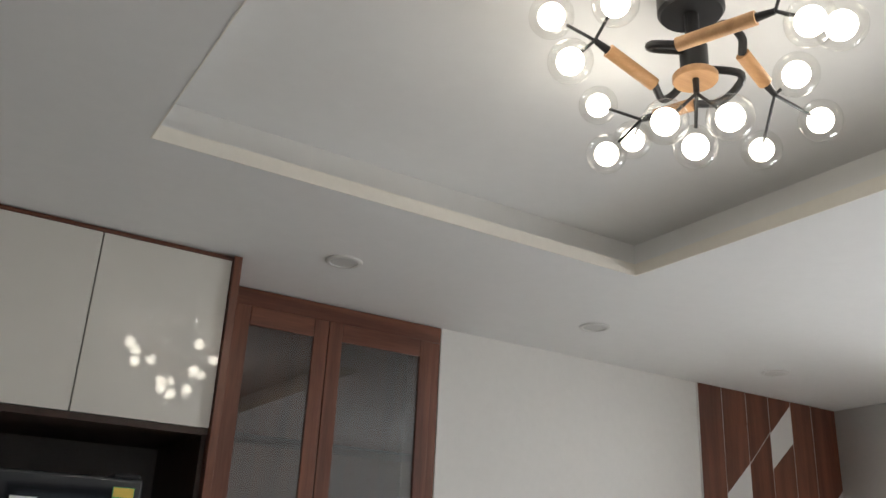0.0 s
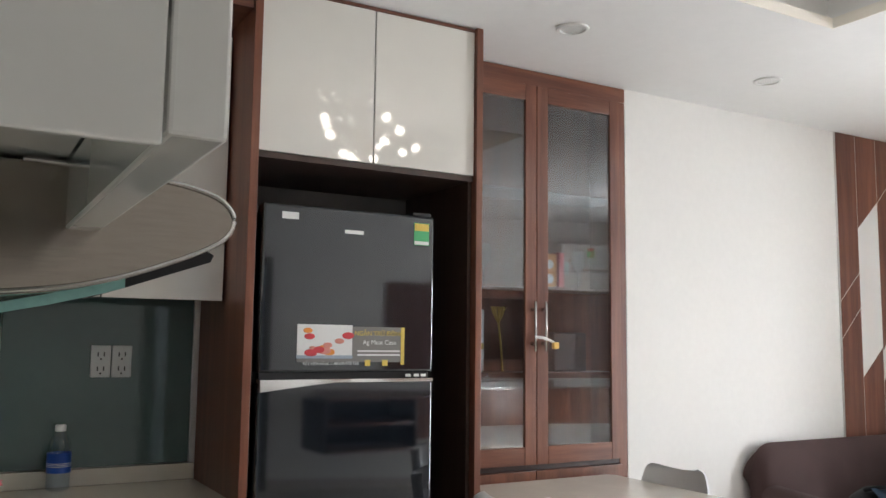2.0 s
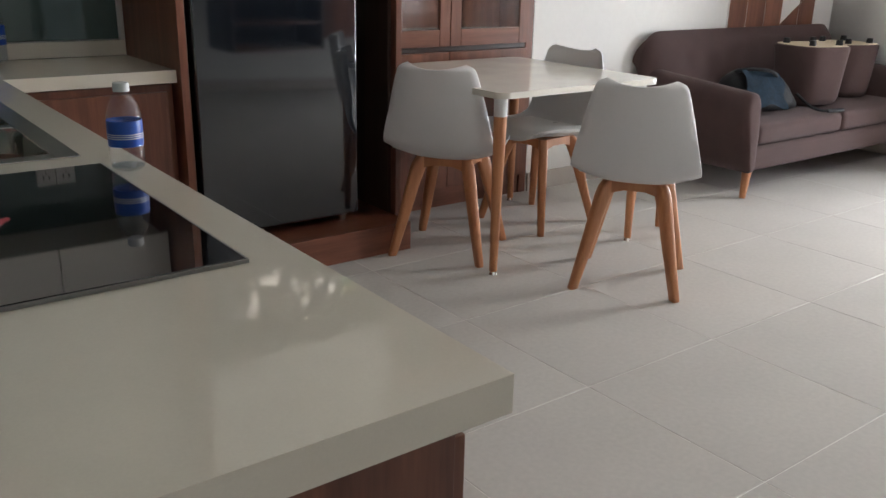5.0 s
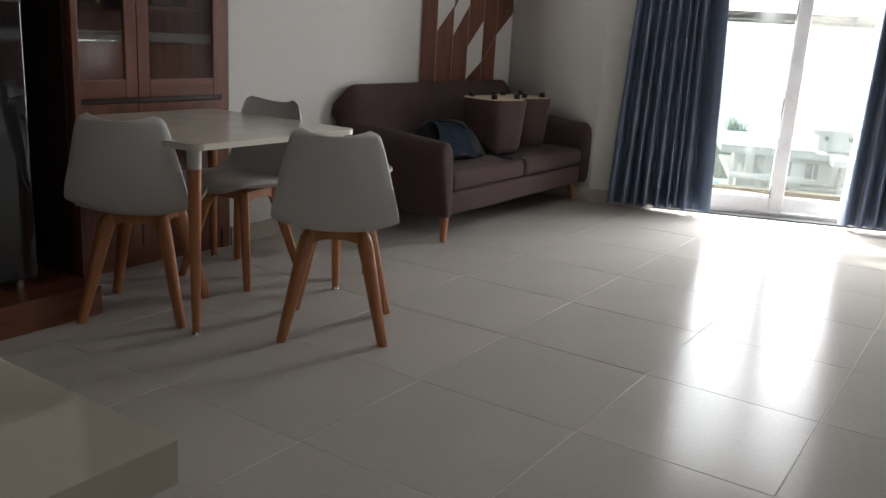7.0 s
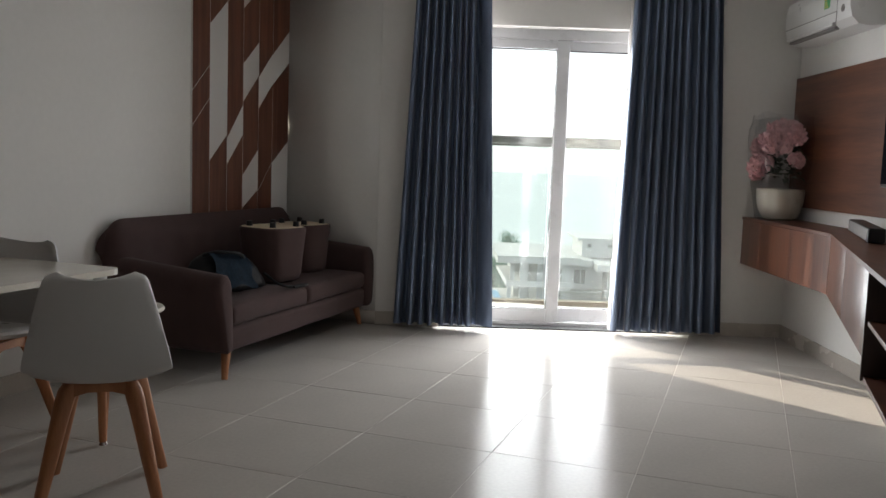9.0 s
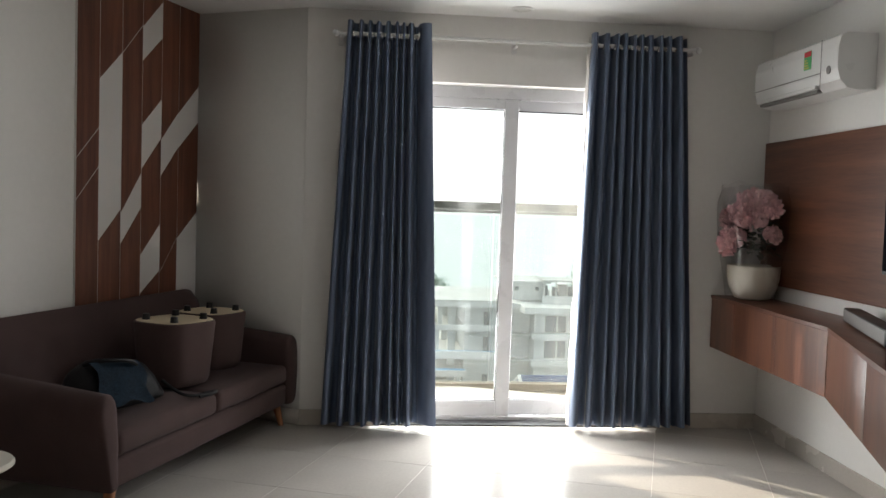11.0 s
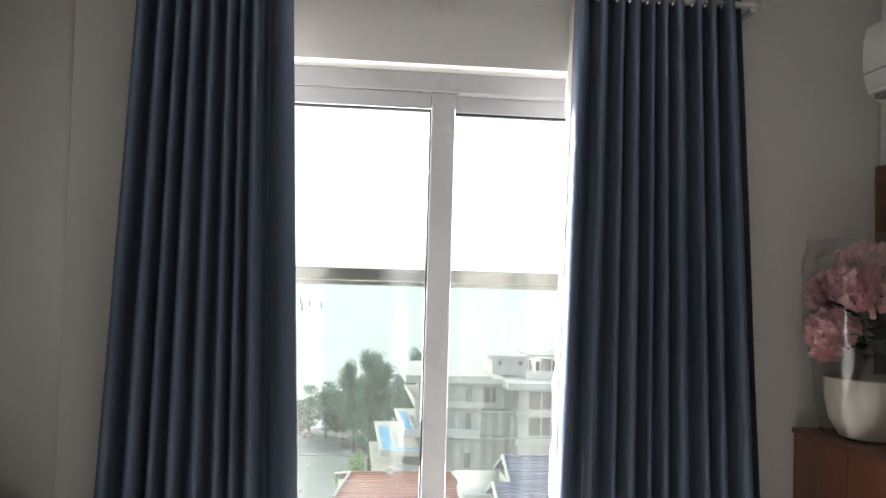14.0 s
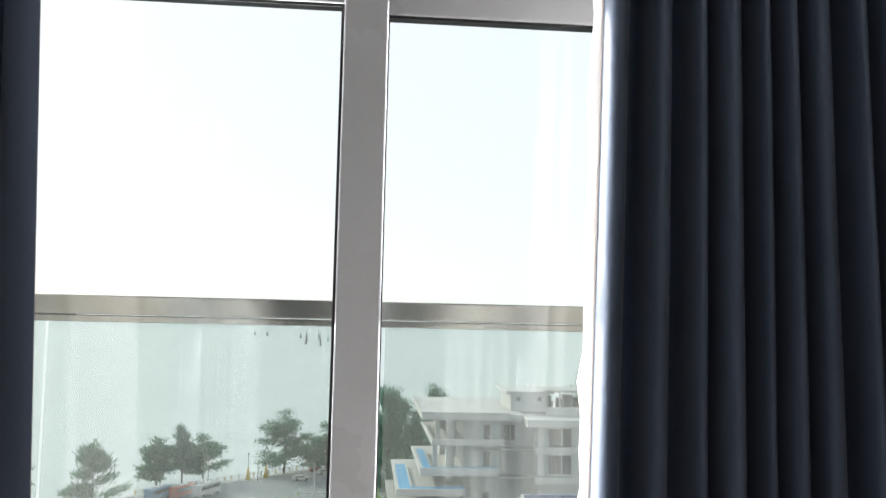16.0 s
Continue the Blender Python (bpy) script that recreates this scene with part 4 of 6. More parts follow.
prism(bm, rounded(0.455, 0.470, 0.05), 0.715, 0.739)
part("tabletop", bm, TABLEWHITE, tb)
for sx in (-1, 1):
    for sy in (-1, 1):
        bm = bmesh.new()
        rod(bm, (0.395 * sx, 0.405 * sy, 0.64), (0.395 * sx, 0.405 * sy, 0.715), 0.026, 0.027)
        lg = part("leg_socket", bm, WHITEPLASTIC, tb, "white leg socket")
        bm = bmesh.new()
        rod(bm, (0.402 * sx, 0.409 * sy, 0.014), (0.395 * sx, 0.405 * sy, 0.64), 0.016, 0.026)
        part("leg", bm, BEECH, tb, "tapered beech leg")
        bm = bmesh.new()
        rod(bm, (0.402 * sx, 0.409 * sy, 0.0), (0.402 * sx, 0.409 * sy, 0.013), 0.017, 0.012)
        part("foot", bm, CHROME, tb, "metal foot")


def chair_at(m):
    """A moulded shell chair that faces +x, on four splayed beech legs."""
    c = thing("dining_chair", "pale moulded plastic chair with padded seat on splayed beech legs", "chair", m, group="dining chairs")
    bm = bmesh.new()
    prof = [(0.225, 0.425, 0.150), (0.215, 0.440, 0.185), (0.16, 0.448, 0.212), (0.06, 0.440, 0.225), (-0.05, 0.432, 0.232), (-0.13, 0.437, 0.236), (-0.185, 0.465, 0.236), (-0.215, 0.52, 0.228), (-0.235, 0.60, 0.212), (-0.250, 0.68, 0.194), (-0.262, 0.76, 0.172), (-0.268, 0.805, 0.155), (-0.270, 0.822, 0.120)]
    prof = [(p.x, p.y, p.z) for p in smooth_path(prof, 3)]
    def skin(off):
        rows = []
        for i, (x, z, w) in enumerate(prof):
            f = i / (len(prof) - 1)
            row = []
            x2, z2 = prof[min(i + 1, len(prof) - 1)][:2]
            x1, z1 = prof[max(i - 1, 0)][:2]
            n = Vector((z2 - z1, 0, x1 - x2)).normalized()
            for j in range(15):
                v = -1 + 2 * j / 14
                back = max(0, min(1, (f - 0.45) / 0.25))
                cup = 0.045 * abs(v) ** 2.6
                top = -0.020 * (1 - v * v) * max(0, (f - 0.86) / 0.14)
                row.append(Vector((x + cup * back * 1.1, w * v, z + cup * (1 - back) + top)) - n * off * (-1))
            rows.append(row)
        return rows
    a, b_ = skin(0.0), skin(-0.012)
    va, vb = grid(bm, a), grid(bm, b_)
    R, C = len(va), len(va[0])
    for i in range(R - 1):
        bm.faces.new((va[i][0], va[i + 1][0], vb[i + 1][0], vb[i][0]))
        bm.faces.new((va[i][-1], va[i + 1][-1], vb[i + 1][-1], vb[i][-1]))
    for j in range(C - 1):
        bm.faces.new((va[0][j], va[0][j + 1], vb[0][j + 1], vb[0][j]))
        bm.faces.new((va[-1][j], va[-1][j + 1], vb[-1][j + 1], vb[-1][j]))
    part("shell", bm, CHAIRPLASTIC, c, angle=60)
    bm = bmesh.new()
    rows = []
    for i in range(13):
        f = i / 12
        x = 0.205 - 0.375 * f
        row = []
        for j in range(13):
            v = -1 + 2 * j / 12
            e = (1 - abs(2 * f - 1) ** 4) * (1 - abs(v) ** 4)
            row.append(Vector((x, v * (0.188 + 0.018 * f), 0.444 + 0.030 * max(0, e) ** 0.5 + 0.02 * abs(v) ** 3)))
        rows.append(row)
    grid(bm, rows)
    part("seat_pad", bm, WHITEPLASTIC, c, "white padded seat", angle=80)
    for sx in (-1, 1):
        for sy in (-1, 1):
            bm = bmesh.new()                                        # a flat tapered board, wide where it meets the frame
            out, side = Vector((sx, sy, 0)).normalized(), Vector((-sy, sx, 0)).normalized()
            rows = []
            for z, d, wide, thick in ((0.0, 0.272, 0.016, 0.014), (0.004, 0.272, 0.018, 0.0155), (0.16, 0.223, 0.0225, 0.019), (0.31, 0.178, 0.028, 0.021), (0.370, 0.158, 0.033, 0.021), (0.402, 0.142, 0.036, 0.021), (0.424, 0.122, 0.034, 0.021)):
                rows.append([out * (d + wide * (abs(math.cos(a)) ** 0.5) * math.copysign(1, math.cos(a))) + side * (thick * abs(math.sin(a)) ** 0.5 * math.copysign(1, math.sin(a))) + Vector((0, 0, z)) for a in (2 * math.pi * (k + 0.5) / 12 for k in range(12))])
            vs = grid(bm, rows, True)
            bm.faces.new(vs[0])
            bm.faces.new(vs[-1])
            part("leg", bm, BEECH, c, "splayed beech leg", angle=50)
    for k in range(4):
        a_ = pose(0, 0, 0, 0, 0, 90 * k)
        bm = bmesh.new()
        prism(bm, [(-0.108, 0.352), (-0.08, 0.378), (-0.04, 0.390), (0.04, 0.390), (0.08, 0.378), (0.108, 0.352), (0.104, 0.424), (-0.104, 0.424)], -0.011, 0.011, a_ @ pose(0, -0.102, 0, 90))
        part("rail", bm, BEECH, c, "beech seat rail")
    bm = bmesh.new()
    rod(bm, (0, 0, 0.392), (0, 0, 0.432), 0.085, 0.085, 18)
    part("mount", bm, BEECH, c, "beech seat mount")
    return c


chair = chair_at(pose(1.522, 2.257, 0, 0, 0, 36))
copy_thing(chair, pose(1.153, 2.963, 0, 0, 0, 35))
copy_thing(chair, pose(1.775, 3.075, 0, 0, 0, 187))

# small side table half hidden behind the chair
st = thing("side_table", "small round side table with a cream top", "side table", pose(2.10, 2.63, 0))
bm = bmesh.new()
lathe(bm, [(0.0, 0.528), (0.142, 0.528), (0.15, 0.535), (0.15, 0.543), (0.144, 0.55), (0.0, 0.55)], 36)
part("tabletop", bm, TABLEWHITE, st)
for k in range(3):
    a = radians(20 + 120 * k)
    bm = bmesh.new()
    rod(bm, (0.10 * math.cos(a), 0.10 * math.sin(a), 0), (0.07 * math.cos(a), 0.08 * math.sin(a), 0.528), 0.011, 0.015, 10)
    part("leg", bm, BEECH, st)

# ---------- sofa ----------
sofa = thing("sofa", "mauve-brown two-seat fabric sofa with buttoned back on beech feet", "sofa", pose(3.89, 3.10, 0) @ Matrix.Diagonal((1.03, 1, 1, 1)))


def cushion(x0, x1, y0, y1, z0, z1, r, crown=0.0, seg=4, cuts=5):
    bm = bmesh.new()
    box(bm, x0, x1, y0, y1, z0, z1, r, seg)
    bmesh.ops.subdivide_edges(bm, edges=[e for e in bm.edges if e.calc_length() > 0.15], cuts=cuts, use_grid_fill=True)
    cx, cy = (x0 + x1) / 2, (y0 + y1) / 2
    for v in bm.verts:
        if v.co.z > (z0 + z1) / 2:
            fx, fy = (v.co.x - cx) / (x1 - x0) * 2, (v.co.y - cy) / (y1 - y0) * 2
            v.co.z += crown * max(0, 1 - fx * fx) * max(0, 1 - fy * fy)
        v.co += Vector((noise.noise(v.co * 5), noise.noise(v.co * 5 + Vector((9, 0, 0))), noise.noise(v.co * 5 + Vector((0, 9, 0))))) * 0.004
    return bm


part("seat_base", cushion(-0.84, 0.84, -0.368, 0.30, 0.145, 0.283, 0.03), SOFA, sofa)
for a, b_ in ((-0.825, -0.003), (0.003, 0.825)):
    part("seat_cushion", cushion(a, b_, -0.378, 0.22, 0.286, 0.400, 0.035, 0.02), SOFA, sofa)
# arms: flared boards with round tops
for s_ in (-1, 1):
    bm = bmesh.new()
    rows = []
    for i in range(25):
        f = (i / 24) ** 1.8
        y = -0.398 + 0.733 * f
        tuck = 0.034 * (1 - math.sqrt(max(0.0, 1 - max(0.0, 1 - f * 0.733 / 0.035) ** 2)))
        ztop = 0.575 + 0.06 * f
        ring = []
        for x, z in ((0.832, 0.15), (0.828, 0.36), (0.830, ztop - 0.06), (0.838, ztop - 0.03), (0.855, ztop - 0.008), (0.882, ztop), (0.915, ztop - 0.003), (0.942, ztop - 0.020), (0.958, ztop - 0.05), (0.962, ztop - 0.10), (0.945, 0.36), (0.915, 0.20), (0.895, 0.155), (0.87, 0.145)):
            ring.append(Vector((s_ * (x + (0.895 - x) * tuck / 0.06), y + 0.018 * max(0, (z - 0.3) / 0.3) * (1 - f), z + (0.36 - z) * tuck / 0.22)))
        rows.append(ring)
    vs = grid(bm, rows, True)
    bm.faces.new(vs[0])
    bm.faces.new(vs[-1])
    part("armrest", bm, SOFA, sofa, angle=60)
# back: one padded board with rounded upper corners
bm = bmesh.new()
n = 56
def back_pt(u, w, y):
    h = 0.835 - 0.17 * (1 - math.sqrt(max(0.0, 1 - max(0.0, (abs(u) - 0.83) / 0.17) ** 2)))
    return Vector((u * 0.985, y, 0.20 + (h - 0.20) * w))
front, rear = [], []
for i in range(n + 1):
    u = math.sin(math.pi * (i / n - 0.5))
    front.append([])
    rear.append([])
    for j in range(15):
        w = j / 14
        lean = 0.10 * w
        pad = 0.030 * (1 - abs(u) ** 6) * math.sin(math.pi * min(1, w * 1.02)) ** 0.5 if w < 0.98 else 0.0
        round_ = 0.035 * max(0, (w - 0.85) / 0.15) ** 2 + 0.05 * max(0, (abs(u) - 0.9) / 0.1) ** 2
        dim = 0.0
        for bx in (-0.66, -0.47, -0.28, -0.09, 0.10, 0.29, 0.48, 0.67):
            q = ((u * 0.985 - bx) ** 2 + (0.20 + 0.635 * w - 0.665) ** 2)
            dim += 0.016 * math.exp(-q / 0.0012)
        front[-1].append(back_pt(u, w, 0.215 + lean - pad + round_ + dim))
        rear[-1].append(back_pt(u, w, 0.365 + 0.012 * w - round_ * 0.4))
va, vb = grid(bm, front), grid(bm, rear)
for i in range(n):
    bm.faces.new((va[i][-1], va[i + 1][-1], vb[i + 1][-1], vb[i][-1]))
    bm.faces.new((va[i][0], va[i + 1][0], vb[i + 1][0], vb[i][0]))
for j in range(14):
    bm.faces.new((va[0][j], va[0][j + 1], vb[0][j + 1], vb[0][j]))
    bm.faces.new((va[-1][j], va[-1][j + 1], vb[-1][j + 1], vb[-1][j]))
part("backrest", bm, SOFA, sofa, angle=70)
for bx in (-0.66, -0.47, -0.28, -0.09, 0.10, 0.29, 0.48, 0.67):
    bm = bmesh.new()
    ball(bm, (bx, 0.288, 0.665), 0.011, 12, 8)
    part("button", bm, SOFA, sofa, "covered button")
for x, y, sx, sy in ((-0.84, -0.33, -1, -1), (0.86, -0.29, 1, -1), (-0.85, 0.29, -1, 1), (0.86, 0.29, 1, 1)):
    bm = bmesh.new()
    rod(bm, (x + 0.02 * sx, y + 0.02 * sy, 0.0), (x - 0.02 * sx, y, 0.15), 0.016, 0.027, 14)
    part("foot", bm, BEECH, sofa, "tapered beech foot")


def squarish(bm):
    """Push a round plan out towards a rounded square."""
    for v in bm.verts:
        a = math.atan2(v.co.y, v.co.x)
        k = (abs(math.cos(a)) ** 3.4 + abs(math.sin(a)) ** 3.4) ** (-1 / 3.4) * 0.96
        v.co.x, v.co.y = v.co.x * k, v.co.y * k


def stool(x, y, z, r, h, turn):
    s_ = thing("upturned_stool", "mauve-brown fabric stool standing upside down on the sofa", "stool", pose(x, y, z, 0, 0, turn), group="upturned stools")
    bm = bmesh.new()
    prof = [(0.0, 0.0), (r * 0.86, 0.0), (r * 0.95, 0.012), (r, 0.04), (r * 1.02, h * 0.5), (r * 1.05, h - 0.02), (r * 1.03, h - 0.004), (r * 0.99, h)]
    prof = [(q_ * (0.90 + 0.10 * min(1, z_ / h)), z_) for q_, z_ in prof]
    lathe(bm, prof, 48)
    squarish(bm)
    part("body", bm, SOFA, s_)
    bm = bmesh.new()
    lathe(bm, [(r * 0.985, h), (r * 0.96, h + 0.003), (0.0, h + 0.003)], 48)
    squarish(bm)
    part("base_board", bm, STOOLTOP, s_, "pale base board")
    for k in range(4):
        a = radians(45 + 90 * k)
        bm = bmesh.new()
        rod(bm, (r * 0.80 * math.cos(a), r * 0.80 * math.sin(a), h + 0.003), (r * 0.80 * math.cos(a), r * 0.80 * math.sin(a), h + 0.034), 0.021, 0.018, 14)
        part("foot", bm, BLACK, s_, "black plastic foot")


stool(3.95, 3.03, 0.417, 0.185, 0.345, -14)
stool(4.44, 3.09, 0.415, 0.175, 0.335, -10)
# bag lying on the seat
bag = thing("handbag", "large slouched black leather shoulder bag lying on the sofa", "bag", pose(3.385, 2.99, 0.415, 0, 0, -8) @ Matrix.Diagonal((1.12, 1.05, 1.05, 1)))
bm = bmesh.new()
rows = []
for i in range(31):
    f = i / 30
    e = (1 - abs(2 * f - 1) ** 6) ** 0.5
    x = -0.25 + 0.50 * f
    hh = (0.235 - 0.05 * f + 0.02 * math.sin(7 * f)) * (0.25 + 0.75 * e)
    ring = []
    for k in range(26):
        a = 2 * math.pi * k / 26
        ca, sa = math.cos(a), math.sin(a)
        ca, sa = math.copysign(abs(ca) ** 0.7, ca), math.copysign(abs(sa) ** 0.75, sa)
        up = 0.5 + 0.5 * sa
        p = Vector((x + 0.02 * up * math.sin(5 * f), (0.135 - 0.075 * up) * ca * (0.3 + 0.7 * e) + 0.03 * up, hh * up))
        crease = 0.020 * abs(noise.noise(p * 9 + Vector((3, 3, 3)))) + 0.010 * abs(noise.noise(p * 23))
        ring.append(p + Vector((0, -crease * ca, (noise.noise(p * 7) * 0.022 - crease * 0.5) * up)))
    rows.append(ring)
vs = grid(bm, rows, True)
bm.faces.new(vs[0])
bm.faces.new(vs[-1])
part("bag_body", bm, LEATHER, bag, angle=80)
bm = bmesh.new()
tube(bm, smooth_path([(0.20, -0.08, 0.09), (0.24, -0.15, 0.03), (0.29, -0.19, 0.010), (0.36, -0.20, 0.010), (0.42, -0.215, 0.011), (0.36, -0.235, 0.010), (0.29, -0.225, 0.010)]), 0.008, 8)
part("strap", bm, LEATHER, bag)
bm = bmesh.new()
tube(bm, smooth_path([(-0.17, 0.01, 0.215), (-0.13, -0.05, 0.235), (-0.02, -0.09, 0.222), (0.07, -0.05, 0.185)]), 0.010, 8)
part("handle", bm, LEATHER, bag)
bm = bmesh.new()
rows = []
for i in range(17):
    f = i / 16
    x = -0.19 + 0.27 * f
    rows.append([Vector((x + 0.02 * math.sin(6 * g), -0.045 - 0.115 * g + 0.012 * noise.noise(Vector((x * 14, g * 4, 2))), 0.235 - 0.17 * g - 0.03 * f - 0.012 * math.sin(9 * f) * g)) for g in [k / 8 for k in range(9)]])
grid(bm, rows)
part("scarf", bm, DENIM, bag, "dark blue patterned scarf draped over the bag", angle=180)

# ---------- slatted wall panel ----------
wp = thing("slatted_wall_panel", "walnut strips with white slanted gaps fixed on the wall", "wall panel")
COLS = [3.735, 3.922, 4.120, 4.313, 4.512, 4.702, 4.935]
TOPZ, BOTZ = CEIL - 0.003, 0.70
# per strip: the pairs of slanted edges between which the wood is left out (left and right height of each edge)
GAPS = [
    [((1.390, 1.572), (1.398, 1.580)), ((1.612, 1.785), (1.620, 1.793))],
    [((1.170, 1.342), (2.060, 2.232))],
    [((1.146, 1.350), (1.328, 1.560)), ((2.228, 2.418), (2.236, 2.426))],
    [((0.842, 0.965), (1.076, 1.255)), ((1.585, 1.777), (1.848, 2.016)), ((2.220, 2.384), (2.422, 2.602))],
    [((0.952, 1.160), (0.960, 1.168)), ((1.550, 1.736), (1.777, 1.960))],
    [((0.60, 0.60), (1.165, 1.330)), ((1.736, 1.918), (1.960, 2.155))],
]
for i, gaps in enumerate(GAPS):
    x0, x1 = COLS[i] + 0.003, COLS[i + 1] - 0.003
    low = (BOTZ, BOTZ)
    for lo, hi in gaps + [((TOPZ, TOPZ), None)]:
        if lo[0] > low[0]:
            bm = bmesh.new()
            prism(bm, [(x0, low[0]), (x1, low[1]), (x1, lo[1]), (x0, lo[0])], 0, 0.014, pose(0, 3.5095, 0, 90))
            part("strip", bm, WALNUT, wp)
        low = hi
part("white_backing", boxed(COLS[0] + 0.001, COLS[-1], 3.4975, 3.5095, BOTZ, TOPZ - 0.001), GLOSSBACK, wp, "white backing board")

# ---------- curtains ----------
ROD_D, ROD_Z = D_WALL - 0.105, 2.462
rodset = thing("curtain_rod", "white curtain rod with brackets and end knobs over the door", "curtain rod", M_WIN)
bm = bmesh.new()
rod(bm, (-0.69, ROD_D, ROD_Z), (1.60, ROD_D, ROD_Z), 0.0125)
part("pole", bm, WHITEPLASTIC, rodset)
for x in (-0.69, 1.60):
    bm = bmesh.new()
    ball(bm, (x, ROD_D, ROD_Z), 0.022, 16, 10)
    part("end_knob", bm, WHITEPLASTIC, rodset)
for x in (-0.66, 0.43, 1.57):
    bm = bmesh.new()
    box(bm, x - 0.012, x + 0.012, ROD_D - 0.016, D_WALL - 0.002, ROD_Z - 0.03, ROD_Z - 0.012, 0.003)
    box(bm, x - 0.018, x + 0.018, D_WALL - 0.012, D_WALL - 0.001, ROD_Z - 0.06, ROD_Z + 0.02, 0.003)
    part("bracket", bm, WHITEPLASTIC, rodset)


def curtain(top, bottom, n, seed, lining_edge):
    c = thing("curtain", "slate blue satin eyelet curtain drawn aside, hanging to the floor", "curtain", M_WIN, group="curtains")
    random.seed(seed)
    wide = [random.uniform(0.75, 1.3) for _ in range(n)]           # uneven folds, the outermost the widest
    wide[0] = wide[-1] = 1.35
    edge = [sum(wide[:k]) / sum(wide) for k in range(n + 1)]
    am = [random.uniform(0.75, 1.25) for _ in range(n)]
    ph = [random.uniform(-1, 1) for _ in range(n)]
    zt, zb, rows = 2.535, 0.035, []
    m, nz = 18, 34
    for off in (0.0, 0.004):
        rs = []
        for j in range(nz + 1):
            f = j / nz
            z = zt + (zb - zt) * f
            x0, x1 = top[0] + (bottom[0] - top[0]) * f, top[1] + (bottom[1] - top[1]) * f
            row = []
            for k in range(n):
                for i in range(m + (k == n - 1)):
                    g = i / m
                    w = 2 * math.pi * g * (0.30 if k == n - 1 and not lining_edge else 1.0)   # the free edge ends on a fold's crest
                    u = edge[k] + (edge[k + 1] - edge[k]) * (g - 0.075 * math.sin(2 * w) + 0.05 * f * ph[k] * math.sin(w / 2))
                    lump = noise.noise(Vector((k * 1.7, z * 0.9, seed))) * 0.5 + 0.25 * noise.noise(Vector((k * 3.1, z * 3.5, seed + 9)))
                    amp = (0.058 + 0.010 * f) * (1 + (am[k] - 1) * (0.4 + 0.6 * f)) * (1 + 0.25 * f * lump)
                    y = ROD_D - amp * math.sin(w) * (1 + 0.15 * math.cos(w)) + 0.010 * f * noise.noise(Vector((u * 6, z * 1.3, seed)))
                    x = x0 + (x1 - x0) * u + 0.010 * f * lump * math.sin(w / 2)
                    row.append(Vector((x, y + off, z + (0.003 * ph[k] if j == 0 else 0.008 * math.sin(w + ph[k]) if j == nz else 0))))
            rs.append(row)
        rows.append(rs)
    bm = bmesh.new()
    grid(bm, rows[0])
    part("fabric", bm, CURTAIN, c, angle=180)
    bm = bmesh.new()
    grid(bm, rows[1])
    part("lining", bm, LINING, c, "pale lining", angle=180)
    if lining_edge:
        bm = bmesh.new()
        rs = []
        for j in range(40):
            f = j / 39
            z = zt - 0.02 + (zb - zt + 0.02) * f
            x = top[0] + (bottom[0] - top[0]) * f
            wv = 0.004 * math.sin(23 * z) + 0.003 * math.sin(51 * z + 1)
            rs.append([Vector((x - 0.004, ROD_D + 0.0, z)), Vector((x - 0.010 + wv, ROD_D + 0.03, z)), Vector((x - 0.006 + wv, ROD_D + 0.065, z)), Vector((x + 0.03, ROD_D + 0.085, z))])
        grid(bm, rs)
        part("turned_edge", bm, LINING, c, "pale turned-back edge", angle=180)
    for i in range(2 * n):
        k = i // 2
        x = top[0] + (top[1] - top[0]) * (edge[k] + (edge[k + 1] - edge[k]) * 0.5 * (i % 2))
        bm = bmesh.new()
        bmesh.ops.create_cone(bm, cap_ends=False, segments=18, radius1=0.030, radius2=0.030, depth=0.006, matrix=Matrix.Translation((x, ROD_D, ROD_Z)) @ pose(0, 0, 0, 0, 78 if i % 2 else 102, 0))
        bmesh.ops.create_cone(bm, cap_ends=False, segments=18, radius1=0.019, radius2=0.019, depth=0.006, matrix=Matrix.Translation((x, ROD_D, ROD_Z)) @ pose(0, 0, 0, 0, 78 if i % 2 else 102, 0))
        part("eyelet", bm, CHROME, c, "chrome eyelet ring")


curtain((-0.622, -0.112), (-0.73, -0.016), 9, 3, False)
curtain((0.905, 1.525), (0.853, 1.665), 10, 8, True)

# ---------- television wall ----------
tvp = structure("wall_panel", boxed(0.003, 3.3, -0.022, -0.001, 0.985, 1.897, 0.003), TVWOOD, "brown wood-grain panel on the wall behind the television", "wall panel", M_TV)
tv = thing("television", "flat black television mounted on the wood panel", "television", M_TV)
part("casing", boxed(1.53, 2.66, -0.105, -0.055, 1.16, 1.80, 0.006), BLACK, tv)
part("screen", boxed(1.542, 2.648, -0.109, -0.106, 1.178, 1.788), SCREEN, tv)
part("wall_mount", boxed(1.95, 2.25, -0.054, -0.023, 1.33, 1.60), BLACK, tv)
wu = thing("wall_unit", "floating brown wood-grain wall unit with a turned-out end", "wall unit", M_TV)
UF, UT, UZ0, UZ1 = -0.336, 1.500, 0.548, 0.893                      # front, where it turns, underside, top
part("cabinet_body", boxed(0.012, UT - 0.02, UF + 0.020, -0.002, UZ0 + 0.007, UZ1 - 0.022, 0.002), TVWOOD_V, wu)
for a, b_ in ((0.004, 0.370), (0.373, 0.935), (0.938, UT - 0.004)):
    part("front_panel", boxed(a, b_, UF, UF + 0.018, UZ0, UZ1 - 0.022, 0.002), TVWOOD_V, wu)
TURN = radians(18.9)
far = (UT + 2.55 * math.cos(TURN), UF - 2.55 * math.sin(TURN))
bm = bmesh.new()
